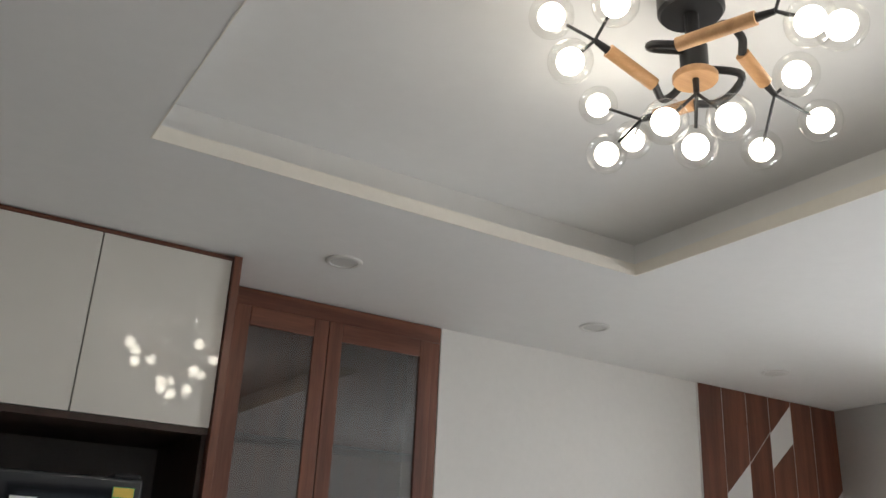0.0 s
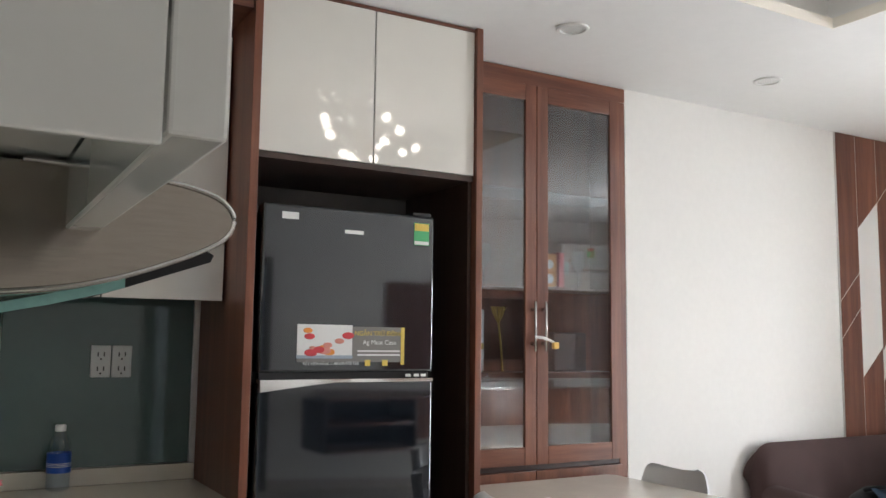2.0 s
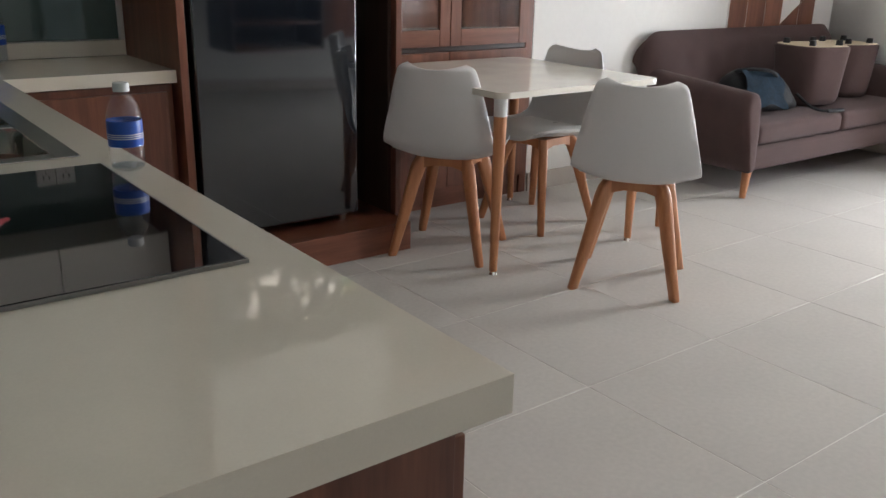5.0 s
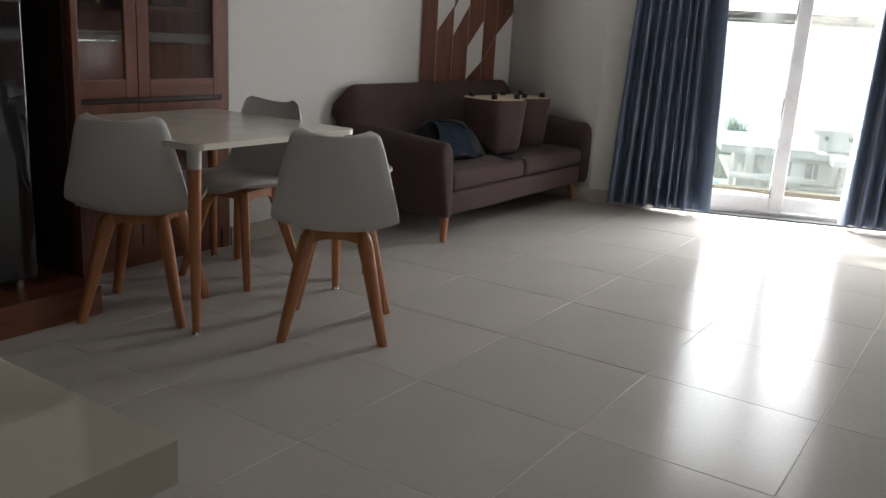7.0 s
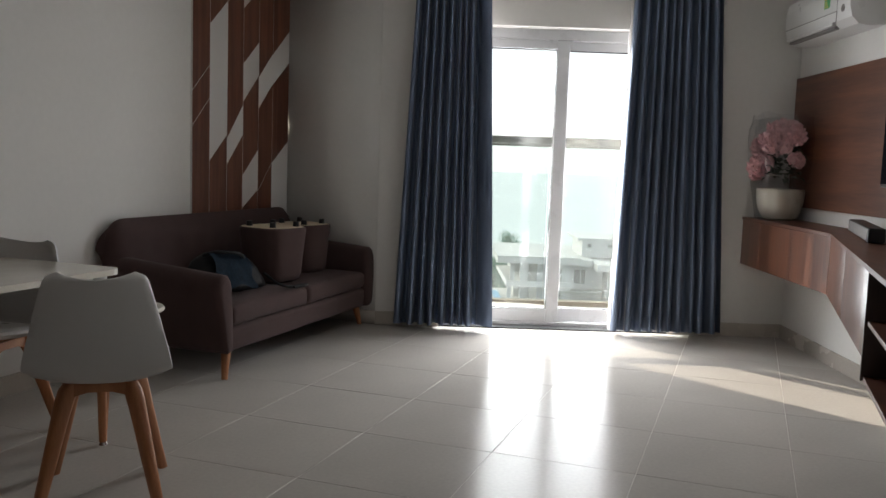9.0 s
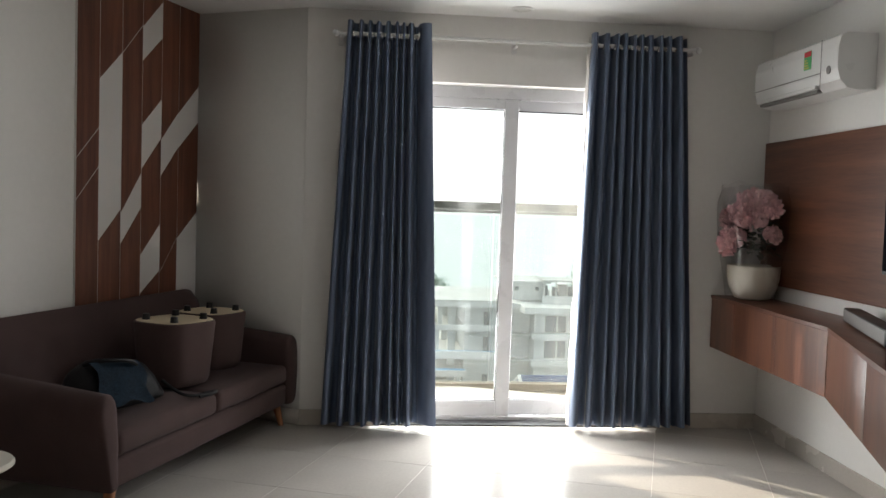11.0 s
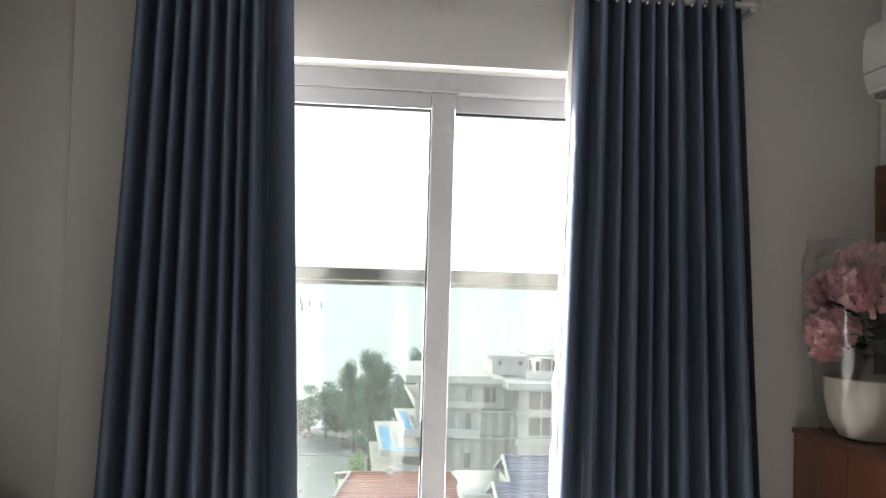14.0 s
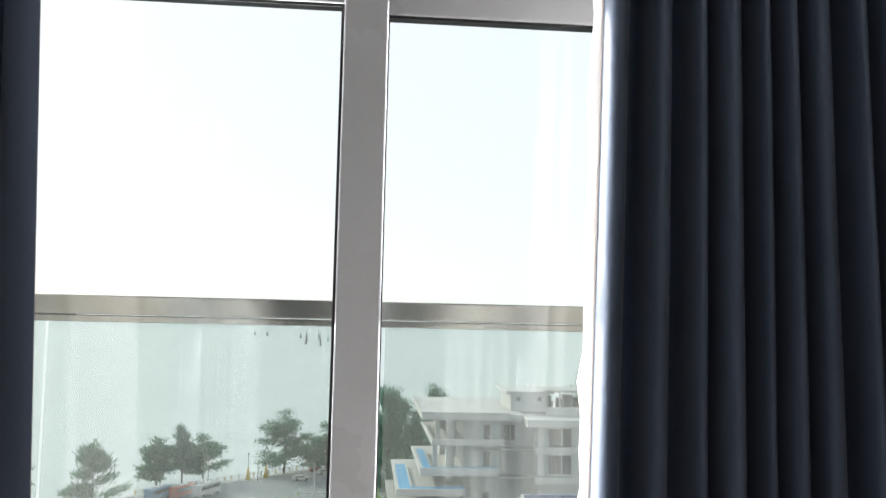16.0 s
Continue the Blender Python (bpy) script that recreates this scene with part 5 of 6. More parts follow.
prism(bm, [(0.004, -0.002), (0.004, UF - 0.006), (UT, UF - 0.006), (far[0], far[1] - 0.006), (far[0], -0.002)], UZ1 - 0.020, UZ1)
part("top_board", bm, TVWOOD, wu)
turned = Matrix.Translation((UT, UF, 0)) @ pose(0, 0, 0, 0, 0, -18.9)
for a, b_ in ((0.003, 0.862), (0.866, 1.730)):
    bm = bmesh.new()
    bmesh.ops.transform(box(bm, a, b_, 0.0, 0.018, UZ0, UZ1 - 0.022, 0.002), matrix=turned, verts=bm.verts)
    part("turned_front_panel", bm, TVWOOD_V, wu)
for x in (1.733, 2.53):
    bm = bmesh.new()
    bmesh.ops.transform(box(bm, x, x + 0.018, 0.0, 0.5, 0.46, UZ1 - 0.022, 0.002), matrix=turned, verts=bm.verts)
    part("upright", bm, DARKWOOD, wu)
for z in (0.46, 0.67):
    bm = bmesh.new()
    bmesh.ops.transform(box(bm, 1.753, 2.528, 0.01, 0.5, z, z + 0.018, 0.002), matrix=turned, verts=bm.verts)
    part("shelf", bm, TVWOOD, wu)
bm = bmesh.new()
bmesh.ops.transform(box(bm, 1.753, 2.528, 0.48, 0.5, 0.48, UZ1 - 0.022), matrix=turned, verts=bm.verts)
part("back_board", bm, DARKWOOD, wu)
sbar = thing("sound_bar", "black sound bar lying on the wall unit", "sound bar", M_TV @ pose(1.72, -0.25, UZ1, 0, 0, -18.9))
part("bar_body", boxed(-0.45, 0.45, -0.04, 0.04, 0.003, 0.075, 0.006), BLACK, sbar)
part("speaker_grille", boxed(-0.442, 0.442, -0.0425, -0.0405, 0.012, 0.070, 0.002), GREYPRINT, sbar, "dark cloth grille")
part("foot_trim", boxed(-0.442, 0.442, -0.0425, -0.0405, 0.004, 0.010), CHROME, sbar, "thin silver edge")
bot = thing("spray_bottle", "small purple and white bottle by the sound bar", "bottle", M_TV @ pose(1.98, -0.12, UZ1))
bm = bmesh.new()
lathe(bm, [(0.0, 0.0), (0.022, 0.0), (0.023, 0.01), (0.023, 0.10), (0.014, 0.115), (0.0, 0.116)], 16)
part("bottle_body", bm, WHITEPLASTIC, bot)
bm = bmesh.new()
lathe(bm, [(0.012, 0.1165), (0.012, 0.14), (0.0, 0.141)], 14)
part("cap", bm, BLUELABEL, bot, "blue cap")
# flowers in a wrapped pot
fl = thing("wrapped_flower_pot", "pink silk peonies in a cream pot wrapped in clear film", "flower pot", M_TV @ pose(0.235, -0.165, 0.893) @ Matrix.Scale(1.15, 4))
bm = bmesh.new()
lathe(bm, [(0.0, 0.002), (0.07, 0.0), (0.095, 0.008), (0.125, 0.06), (0.138, 0.12), (0.142, 0.185), (0.136, 0.188), (0.128, 0.15), (0.0, 0.145)], 32)
part("pot", bm, POT, fl, "cream round pot")


def peony(c, r, seed):
    """A full ruffled bloom: many small cupped petals set round a ball, looser towards the outside."""
    rnd = random.Random(seed)
    bm = bmesh.new()
    n = 64
    for k in range(n):
        f = (k + 0.5) / n
        phi, a = math.acos(1 - 1.55 * f), 2.39996 * k
        out = Vector((math.sin(phi) * math.cos(a), math.sin(phi) * math.sin(a), math.cos(phi)))
        base = out * r * rnd.uniform(0.42, 0.62)
        up_ = (out * rnd.uniform(0.55, 0.9) + Vector((0, 0, 0.75)) + Vector((rnd.uniform(-.35, .35), rnd.uniform(-.35, .35), 0))).normalized()
        side = up_.cross(out + Vector((0.01, 0.02, 0))).normalized()
        face = side.cross(up_)
        L, w_ = r * rnd.uniform(0.42, 0.62), r * rnd.uniform(0.20, 0.32)
        rows = []
        for i in range(4):
            v = i / 3
            ww = w_ * (0.45 + 0.75 * math.sin(math.pi * (0.12 + 0.62 * v)))
            rows.append([base + up_ * (L * v + 0.10 * r * v * math.sin(7 * q_ + seed + k)) + side * ww * q_ + face * (0.22 * r * (q_ * q_) - 0.16 * r * v * v + 0.05 * r * v * math.sin(5 * q_ + 2.1 * k)) for q_ in (-1, -0.5, 0, 0.5, 1)])
        grid(bm, rows)
    tiltv = (c - Vector((0, 0, 0.20))).normalized().to_track_quat("Z", "Y").to_matrix().to_4x4()
    bmesh.ops.transform(bm, matrix=Matrix.Translation(c) @ tiltv @ Matrix.Translation((0, 0, -r * 0.15)), verts=bm.verts)
    part("peony", bm, PETAL, fl, "pink silk peony", angle=180)


BLOOMS = [(0.00, -0.135, 0.315, 0.105), (-0.10, -0.10, 0.335, 0.085), (0.10, -0.07, 0.455, 0.115), (-0.12, -0.09, 0.445, 0.090), (0.00, -0.09, 0.475, 0.085), (-0.05, -0.02, 0.545, 0.090), (0.04, 0.02, 0.545, 0.080), (-0.17, -0.02, 0.40, 0.080), (-0.17, 0.02, 0.49, 0.080), (0.19, 0.0, 0.36, 0.065), (-0.11, 0.03, 0.55, 0.075), (0.16, 0.0, 0.50, 0.080)]
for i, (x, y, z, r) in enumerate(BLOOMS):
    peony(Vector((x + 0.015, y, z)), r * 0.82, i + 3)
bm = bmesh.new()
random.seed(11)
for k in range(130):
    a, rr, z = random.uniform(0, 6.28), random.uniform(0.03, 0.12), random.uniform(0.25, 0.48)
    c, d = Vector((rr * math.cos(a), rr * math.sin(a) * 0.8, z)), Vector((math.cos(a), math.sin(a), random.uniform(-0.4, 0.7))).normalized()
    side = d.cross(Vector((0, 0, 1))).normalized()
    L, w_ = random.uniform(0.05, 0.085), random.uniform(0.013, 0.022)
    grid(bm, [[c, c + side * 0.002], [c + d * L * 0.4 - side * w_, c + d * L * 0.4 + side * w_ + Vector((0, 0, 0.006))], [c + d * L * 0.75 - side * w_ * 0.8, c + d * L * 0.75 + side * w_ * 0.8], [c + d * L + Vector((0, 0, -0.015)), c + d * L + side * 0.003 + Vector((0, 0, -0.015))]])
part("foliage", bm, LEAF, fl, "dark green silk leaves", angle=180)
bm = bmesh.new()
rows = []
for j in range(15):
    f = j / 14
    row = []
    for k in range(36):
        a = 2 * math.pi * k / 36
        r = 0.150 + 0.075 * math.sin(min(1, f * 1.15) * 1.6) + 0.016 * noise.noise(Vector((math.cos(a) * 3, math.sin(a) * 3, f * 5)))
        r = r if f < 0.9 else r * 0.93
        row.append(Vector((r * math.cos(a), min(0.138, r * 0.82 * math.sin(a) - 0.015), 0.01 + 0.62 * f + 0.05 * f * noise.noise(Vector((math.cos(a) * 2, math.sin(a) * 2, 4))))))
    rows.append(row)
grid(bm, rows, True)
part("film_wrap", bm, PLASTICFILM, fl, "clear crinkled plastic film", angle=60).visible_shadow = False

# air conditioner
ac = thing("air_conditioner", "white split air conditioner high on the wall", "air conditioner", M_TV @ pose(0, 0, -0.055))
A0, A1 = 0.225, 1.215
bm = bmesh.new()
prof = [(-0.001, 2.145), (-0.10, 2.140), (-0.155, 2.150), (-0.195, 2.19), (-0.212, 2.25), (-0.212, 2.36), (-0.200, 2.415), (-0.17, 2.435), (-0.001, 2.435)]
rows = [[Vector((x, y, z)) for y, z in prof] for x in (A0, A0 + 0.012, A1 - 0.012, A1)]
for r_, k in ((rows[0], 0.985), (rows[3], 0.985)):
    for v in r_:
        v.y, v.z = v.y * k, 2.29 + (v.z - 2.29) * k
vs = grid(bm, rows, True)
bm.faces.new(vs[0])
bm.faces.new(vs[-1])
part("casing", bm, WHITEPLASTIC, ac, angle=25)
part("air_outlet", boxed(A0 + 0.04, A1 - 0.24, -0.190, -0.150, 2.152, 2.170, 0.003), GREYPRINT, ac, "dark outlet slot")
part("flap", boxed(A0 + 0.03, A1 - 0.23, -0.208, -0.190, 2.168, 2.190, 0.004), WHITEPLASTIC, ac)
part("seam", boxed(A0 + 0.01, A1 - 0.17, -0.2135, -0.2115, 2.243, 2.247), GREYPRINT, ac)
part("end_seam", boxed(A1 - 0.170, A1 - 0.167, -0.2135, -0.2115, 2.16, 2.42), GREYPRINT, ac)
bm = bmesh.new()
rod(bm, (A1 - 0.085, -0.2145, 2.25), (A1 - 0.085, -0.2115, 2.25), 0.022, seg=20)
part("round_mark", bm, GREYPRINT, ac, "round grey mark")
lb = part("energy_label", boxed(0.862, 0.942, -0.2145, -0.2125, 2.285, 2.385), GREENLABEL, ac, "green and red energy label")
part("label_head", boxed(0.864, 0.940, -0.2155, -0.2146, 2.355, 2.383), RED, lb)
for k in range(4):
    part("label_print", boxed(0.869, 0.920 - 0.008 * k, -0.2155, -0.2146, 2.292 + 0.014 * k, 2.298 + 0.014 * k), YELLOW, lb)

# ---------- ceiling lights ----------
DISC = material("downlight_lens", (0.62, 0.62, 0.60), 0.5, vary=0.03, scale=20)
RING = material("downlight_ring", (0.70, 0.70, 0.68), 0.4, vary=0.02, scale=20)
for x, y in ((0.097, 2.94), (1.342, 2.975), (2.583, 3.033), (3.836, 3.073), (5.05, 1.38), (4.55, -0.25)):
    dl = thing("downlight", "round white recessed downlight, switched off, in the ceiling", "downlight", pose(x, y, CEIL), group="downlights")
    bm = bmesh.new()
    lathe(bm, [(0.050, -0.004), (0.052, -0.008), (0.060, -0.009), (0.066, -0.006), (0.068, -0.0005)], 32)
    part("ring", bm, RING, dl)
    bm = bmesh.new()
    lathe(bm, [(0.0, -0.004), (0.050, -0.004)], 32)
    part("lens", bm, DISC, dl, "frosted lens")

# chandelier
CH = Vector((1.345, 1.34, 0))
ch = thing("chandelier", "black and beech branching ceiling lamp with lit glass globes", "chandelier", pose(CH.x, CH.y, CEIL + 0.11))
bm = bmesh.new()
lathe(bm, [(0.0, 0.039), (0.070, 0.039), (0.070, -0.002), (0.064, -0.010), (0.0, -0.010)], 36)
part("ceiling_rose", bm, BLACK, ch)
bm = bmesh.new()
rod(bm, (0, 0, -0.010), (0, 0, -0.09), 0.015, seg=18)
rod(bm, (0, 0, -0.09), (0, 0, -0.155), 0.029, seg=24)
part("stem", bm, BLACK, ch)
bm = bmesh.new()
lathe(bm, [(0.0, -0.156), (0.044, -0.156), (0.046, -0.159), (0.046, -0.169), (0.044, -0.172), (0.0, -0.172)], 32)
part("wood_disc", bm, LAMPWOOD, ch, "round beech disc")


def globe(parent, c, r=0.046):
    bm = bmesh.new()
    ball(bm, c, r, 28, 18)
    g = part("globe", bm, BULBGLASS, parent, "clear glass globe", angle=180)
    g.visible_shadow = False
    bm = bmesh.new()
    ball(bm, c, r * 0.60, 20, 12)
    part("bulb", bm, BULB, g, "glowing inner bulb", angle=180)


def branch(knot, wood_in, bend, globes):
    """An arm from the stem, bent black tube, a beech sleeve, and a fork that carries globes."""
    bm = bmesh.new()
    tube(bm, smooth_path(bend + [wood_in]), 0.0085, 10)
    arm = part("arm", bm, BLACK, ch, "bent black arm")
    d = (Vector(knot) - Vector(wood_in)).normalized()
    end = Vector(knot) - d * 0.035
    bm = bmesh.new()
    rod(bm, wood_in, end, 0.0145, seg=16)
    part("wood_sleeve", bm, LAMPWOOD, arm, "beech sleeve")
    bm = bmesh.new()
    rod(bm, end, knot, 0.009, 0.006, 10)
    for g in globes:
        rod(bm, knot, Vector(g) + (Vector(knot) - Vector(g)).normalized() * 0.04, 0.0035, seg=8)
    part("fork", bm, BLACK, arm, "thin black fork")
    for g in globes:
        globe(arm, Vector(g))


Z0 = CEIL + 0.11
L = lambda x, y, z: (x - CH.x, y - CH.y, z - Z0)
branch(L(1.155, 1.430, 2.640), L(1.299, 1.409, 2.578), [L(1.345, 1.34, 2.62), L(1.36, 1.40, 2.585), L(1.34, 1.425, 2.565)], [L(1.085, 1.425, 2.560), L(1.045, 1.435, 2.655), L(1.105, 1.315, 2.640)])
branch(L(1.300, 1.110, 2.585), L(1.241, 1.290, 2.588), [L(1.345, 1.34, 2.64), L(1.25, 1.36, 2.62), L(1.215, 1.33, 2.60)], [L(1.325, 1.060, 2.545), L(1.385, 1.040, 2.550), L(1.26, 1.03, 2.66)])
branch(L(1.480, 1.255, 2.545), L(1.372, 1.242, 2.592), [L(1.345, 1.34, 2.65), L(1.33, 1.25, 2.65), L(1.35, 1.225, 2.615)], [L(1.50, 1.215, 2.58), L(1.650, 1.270, 2.550), L(1.660, 1.430, 2.548)])
branch(L(1.365, 1.515, 2.565), L(1.40, 1.395, 2.560), [L(1.345, 1.34, 2.60), L(1.44, 1.30, 2.60), L(1.45, 1.36, 2.57)], [L(1.352, 1.639, 2.654), L(1.352, 1.614, 2.515), L(1.447, 1.625, 2.587)])
bm = bmesh.new()
K = Vector(L(1.338, 1.333, 2.535))
rod(bm, (K.x, K.y, -0.172), K, 0.007, 0.006, 10)
CG = [L(1.261, 1.349, 2.451), L(1.390, 1.389, 2.453), L(1.337, 1.255, 2.444)]
for g in CG:
    rod(bm, K, Vector(g) + (K - Vector(g)).normalized() * 0.04, 0.0035, seg=8)
fk = part("centre_fork", bm, BLACK, ch, "thin black fork")
for g in CG:
    globe(fk, Vector(g))

# ---------- outside: sea, shore, trees and neighbours, seen from high up ----------
SEA_Z, GND = -47.5, -46.0
# pale base colour carries the haze over the water, not the water alone
SEA = material("haze_tinted_sea", (0.45, 0.52, 0.525), 0.34, vary=0.05, scale=0.012, fine=0.25, bump=0.16, bump_scale=0.35, spec=0.35)
SEA.node_tree.nodes["Bump"].inputs["Distance"].default_value = 0.16
# grey tarmac with the bluish outdoor haze mixed into its colour
ASPHALT = material("haze_tinted_tarmac", (0.20, 0.235, 0.245), 0.85, vary=0.12, scale=0.08, fine=3)
CONCRETE = material("pale_concrete", (0.40, 0.415, 0.41), 0.8, vary=0.14, scale=0.5, fine=6)
FRESH = material("white_render", (0.50, 0.515, 0.515), 0.75, vary=0.11, scale=0.35, fine=5)
VOID = material("dark_opening", (0.13, 0.14, 0.145), 0.5, vary=0.25, scale=1)
# leaf colour lifted pale and bluish, so it holds the outdoor haze
TREE = material("haze_tinted_foliage", (0.105, 0.205, 0.165), 0.8, vary=0.4, scale=0.6, fine=6)
YOUNG = material("bright_foliage", (0.16, 0.29, 0.12), 0.8, vary=0.35, scale=0.6, fine=6)
BARK = material("grey_bark", (0.10, 0.085, 0.07), 0.9, vary=0.2, scale=3)
REDROOF = material("red_roof_sheet", (0.36, 0.115, 0.085), 0.6, vary=0.14, scale=0.7, fine=12)
BLUEROOF = material("blue_roof_tile", (0.085, 0.125, 0.26), 0.5, vary=0.16, scale=1.0, fine=12)
BLUEPAINT = material("bright_blue_paint", (0.05, 0.32, 0.60), 0.4, vary=0.05)
BUSBLUE = material("pale_blue_coach_paint", (0.20, 0.32, 0.46), 0.3, vary=0.05)
YELLOWPOST = material("yellow_post_paint", (0.55, 0.40, 0.09), 0.5, vary=0.1)
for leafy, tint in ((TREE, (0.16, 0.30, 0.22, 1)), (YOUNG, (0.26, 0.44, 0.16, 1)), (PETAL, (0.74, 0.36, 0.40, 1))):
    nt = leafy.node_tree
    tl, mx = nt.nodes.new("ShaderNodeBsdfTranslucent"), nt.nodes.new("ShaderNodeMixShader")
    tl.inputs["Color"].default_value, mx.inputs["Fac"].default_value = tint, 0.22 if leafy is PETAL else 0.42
    nt.links.new(nt.nodes["Principled BSDF"].outputs["BSDF"], mx.inputs[1])
    nt.links.new(tl.outputs["BSDF"], mx.inputs[2])
    nt.links.new(mx.outputs["Shader"], nt.nodes["Material Output"].inputs["Surface"])
WIN = lambda x, y, z, turn=0: M_WIN @ pose(x, y, z, 0, 0, turn)

structure("water", boxed(-2600, 2600, 60, 4800, SEA_Z - 4, SEA_Z), SEA, "calm sea in a pale haze-tinted colour, reaching to the horizon", "sea", M_WIN)
QUAY = [(60, 300), (-4, 276), (-11.5, 270), (-35.5, 248.5), (-56, 228), (-90, 196), (-170, 140), (-600, -40)]
bm = bmesh.new()
prism(bm, [(-600, -90), (600, -90), (600, 330)] + QUAY, GND - 6, GND)
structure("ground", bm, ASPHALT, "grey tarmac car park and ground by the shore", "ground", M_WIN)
# pale pavement along the quay
bm = bmesh.new()
prism(bm, [(-11.9, 269.2), (-35.7, 247.6), (-56, 227.0), (-55, 224.5), (-34, 245.2), (-10.4, 266.8)], GND, GND + 0.15)
structure("pavement", bm, CONCRETE, "pale concrete pavement along the quay", "pavement", M_WIN)
structure("kerb", boxed(-14, 26, 231.0, 231.5, GND, GND + 0.25), CONCRETE, "pale kerb across the car park", "kerb", M_WIN)


def tree(x, y, h, w, seed, feathery, mat=None, label="dark green shoreline tree with an open uneven crown"):
    """A tapered trunk, limbs, and a crown of many small leaf sprays; feathery trees are tall with upswept plumes."""
    t = thing("tree", label, "tree", WIN(x, y, GND), group="shore trees")
    rnd = random.Random(seed)
    u = rnd.uniform
    bm = bmesh.new()
    sprays = []
    lean = u(-0.05, 0.05) * h
    spine = [Vector((0, 0, 0)), Vector((lean * 0.2, u(-.3, .3), h * 0.3)), Vector((lean * 0.7, u(-.3, .3), h * 0.62)), Vector((lean, 0, h * 0.92))]
    path = smooth_path(spine, 4)
    rows = []
    for k, p in enumerate(path):
        r = 0.018 * h * (1 - 0.85 * k / (len(path) - 1))
        rows.append([p + Vector((math.cos(a) * r, math.sin(a) * r, 0)) for a in (math.pi * q_ / 3 for q_ in range(6))])
    grid(bm, rows, True)
    for k in range(26 if feathery else 18):
        a, f = u(0, 6.283), u(0.22, 0.93) if feathery else u(0.20, 0.75)
        s_ = path[min(len(path) - 1, int(f * (len(path) - 1)))]
        reach = w * ((1.15 - f) ** 0.8 if feathery else (1 - 0.45 * f)) * u(0.5, 1.05)
        e = s_ + Vector((math.cos(a) * reach, math.sin(a) * reach, (u(0.08, 0.16) if feathery else u(0.02, 0.22)) * h))
        tube(bm, smooth_path([s_, s_ * 0.45 + e * 0.55 + Vector((0, 0, (-0.02 if feathery else 0.03) * h)), e], 3), 0.0045 * h, 5)
        n_ = 7 if feathery else 5
        sprays += [(s_.lerp(e, 0.35 + 0.65 * q_ / (n_ - 1)), (e - s_).normalized()) for q_ in range(n_)]
    sprays += [(path[-1] - Vector((0, 0, h * 0.05 * q_)), Vector((0, 0, 1))) for q_ in range(3)]
    part("trunk", bm, BARK, t)
    verts, faces = [], []
    for c, way in sprays:
        spread = w * (0.10 if feathery else 0.15)
        for k in range(46 if feathery else 70):
            p = c + Vector((rnd.gauss(0, spread), rnd.gauss(0, spread), rnd.gauss(0, h * (0.030 if feathery else 0.026))))
            if feathery:
                d = (way * 0.7 + Vector((u(-.6, .6), u(-.6, .6), u(0.1, 1.1)))).normalized()
                L_, w_ = u(0.7, 1.7), u(0.06, 0.13)
            else:
                d = Vector((u(-1, 1), u(-1, 1), u(-.5, .8))).normalized()
                L_, w_ = u(0.5, 1.1), u(0.14, 0.28)
            s2 = d.cross(Vector((u(-1, 1), u(-1, 1), u(-1, 1)))).normalized() * w_
            i = len(verts)
            verts += [p, p + d * L_ * 0.5 + s2, p + d * L_, p + d * L_ * 0.5 - s2]
            faces.append((i, i + 1, i + 2, i + 3))
    me = bpy.data.meshes.new("crown")
    me.from_pydata(verts, [], faces)
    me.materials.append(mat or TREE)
    cr = new("crown", me)
    cr.parent = t


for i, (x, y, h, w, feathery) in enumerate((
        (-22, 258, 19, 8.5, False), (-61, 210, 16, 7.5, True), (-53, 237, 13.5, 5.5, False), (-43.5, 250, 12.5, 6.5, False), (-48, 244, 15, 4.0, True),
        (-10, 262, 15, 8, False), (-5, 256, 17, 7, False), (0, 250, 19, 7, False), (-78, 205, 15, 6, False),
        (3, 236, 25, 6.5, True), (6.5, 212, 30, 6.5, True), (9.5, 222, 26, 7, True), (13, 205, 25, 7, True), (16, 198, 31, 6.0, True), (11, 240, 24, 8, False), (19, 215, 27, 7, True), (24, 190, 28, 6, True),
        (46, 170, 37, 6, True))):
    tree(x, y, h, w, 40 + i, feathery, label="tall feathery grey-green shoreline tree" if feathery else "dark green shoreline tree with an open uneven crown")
for i, (x, y, h, w) in enumerate(((6.2, 127, 26.5, 4.4), (2.6, 133, 21.5, 3.6), (-11.0, 150, 16.5, 5.0), (20.6, 71, 29.5, 2.6), (9.6, 70, 25.5, 2.2))):
    tree(x, y, h, w, 70 + i, False, YOUNG, "bright green leafy tree between the buildings")

# railing along the quay
for a, b_ in (((-56, 227.7), (-35.5, 248.2)), ((-35.5, 248.2), (-11.5, 269.7))):
    q = thing("quay_railing", "low pale railing along the edge of the quay", "railing", WIN(0, 0, GND), group="quay railings")
    n = 14
    for i in range(n):
        x, y = a[0] + (b_[0] - a[0]) * i / (n - 1), a[1] + (b_[1] - a[1]) * i / (n - 1)
        part("post", boxed(x - 0.14, x + 0.14, y - 0.14, y + 0.14, 0.15, 1.35), YELLOWPOST if i % 3 == 0 else CONCRETE, q)
    for z in (0.75, 1.25):
        bm = bmesh.new()
        rod(bm, (*a, z), (*b_, z), 0.07, seg=6)
        part("bar", bm, CONCRETE, q)


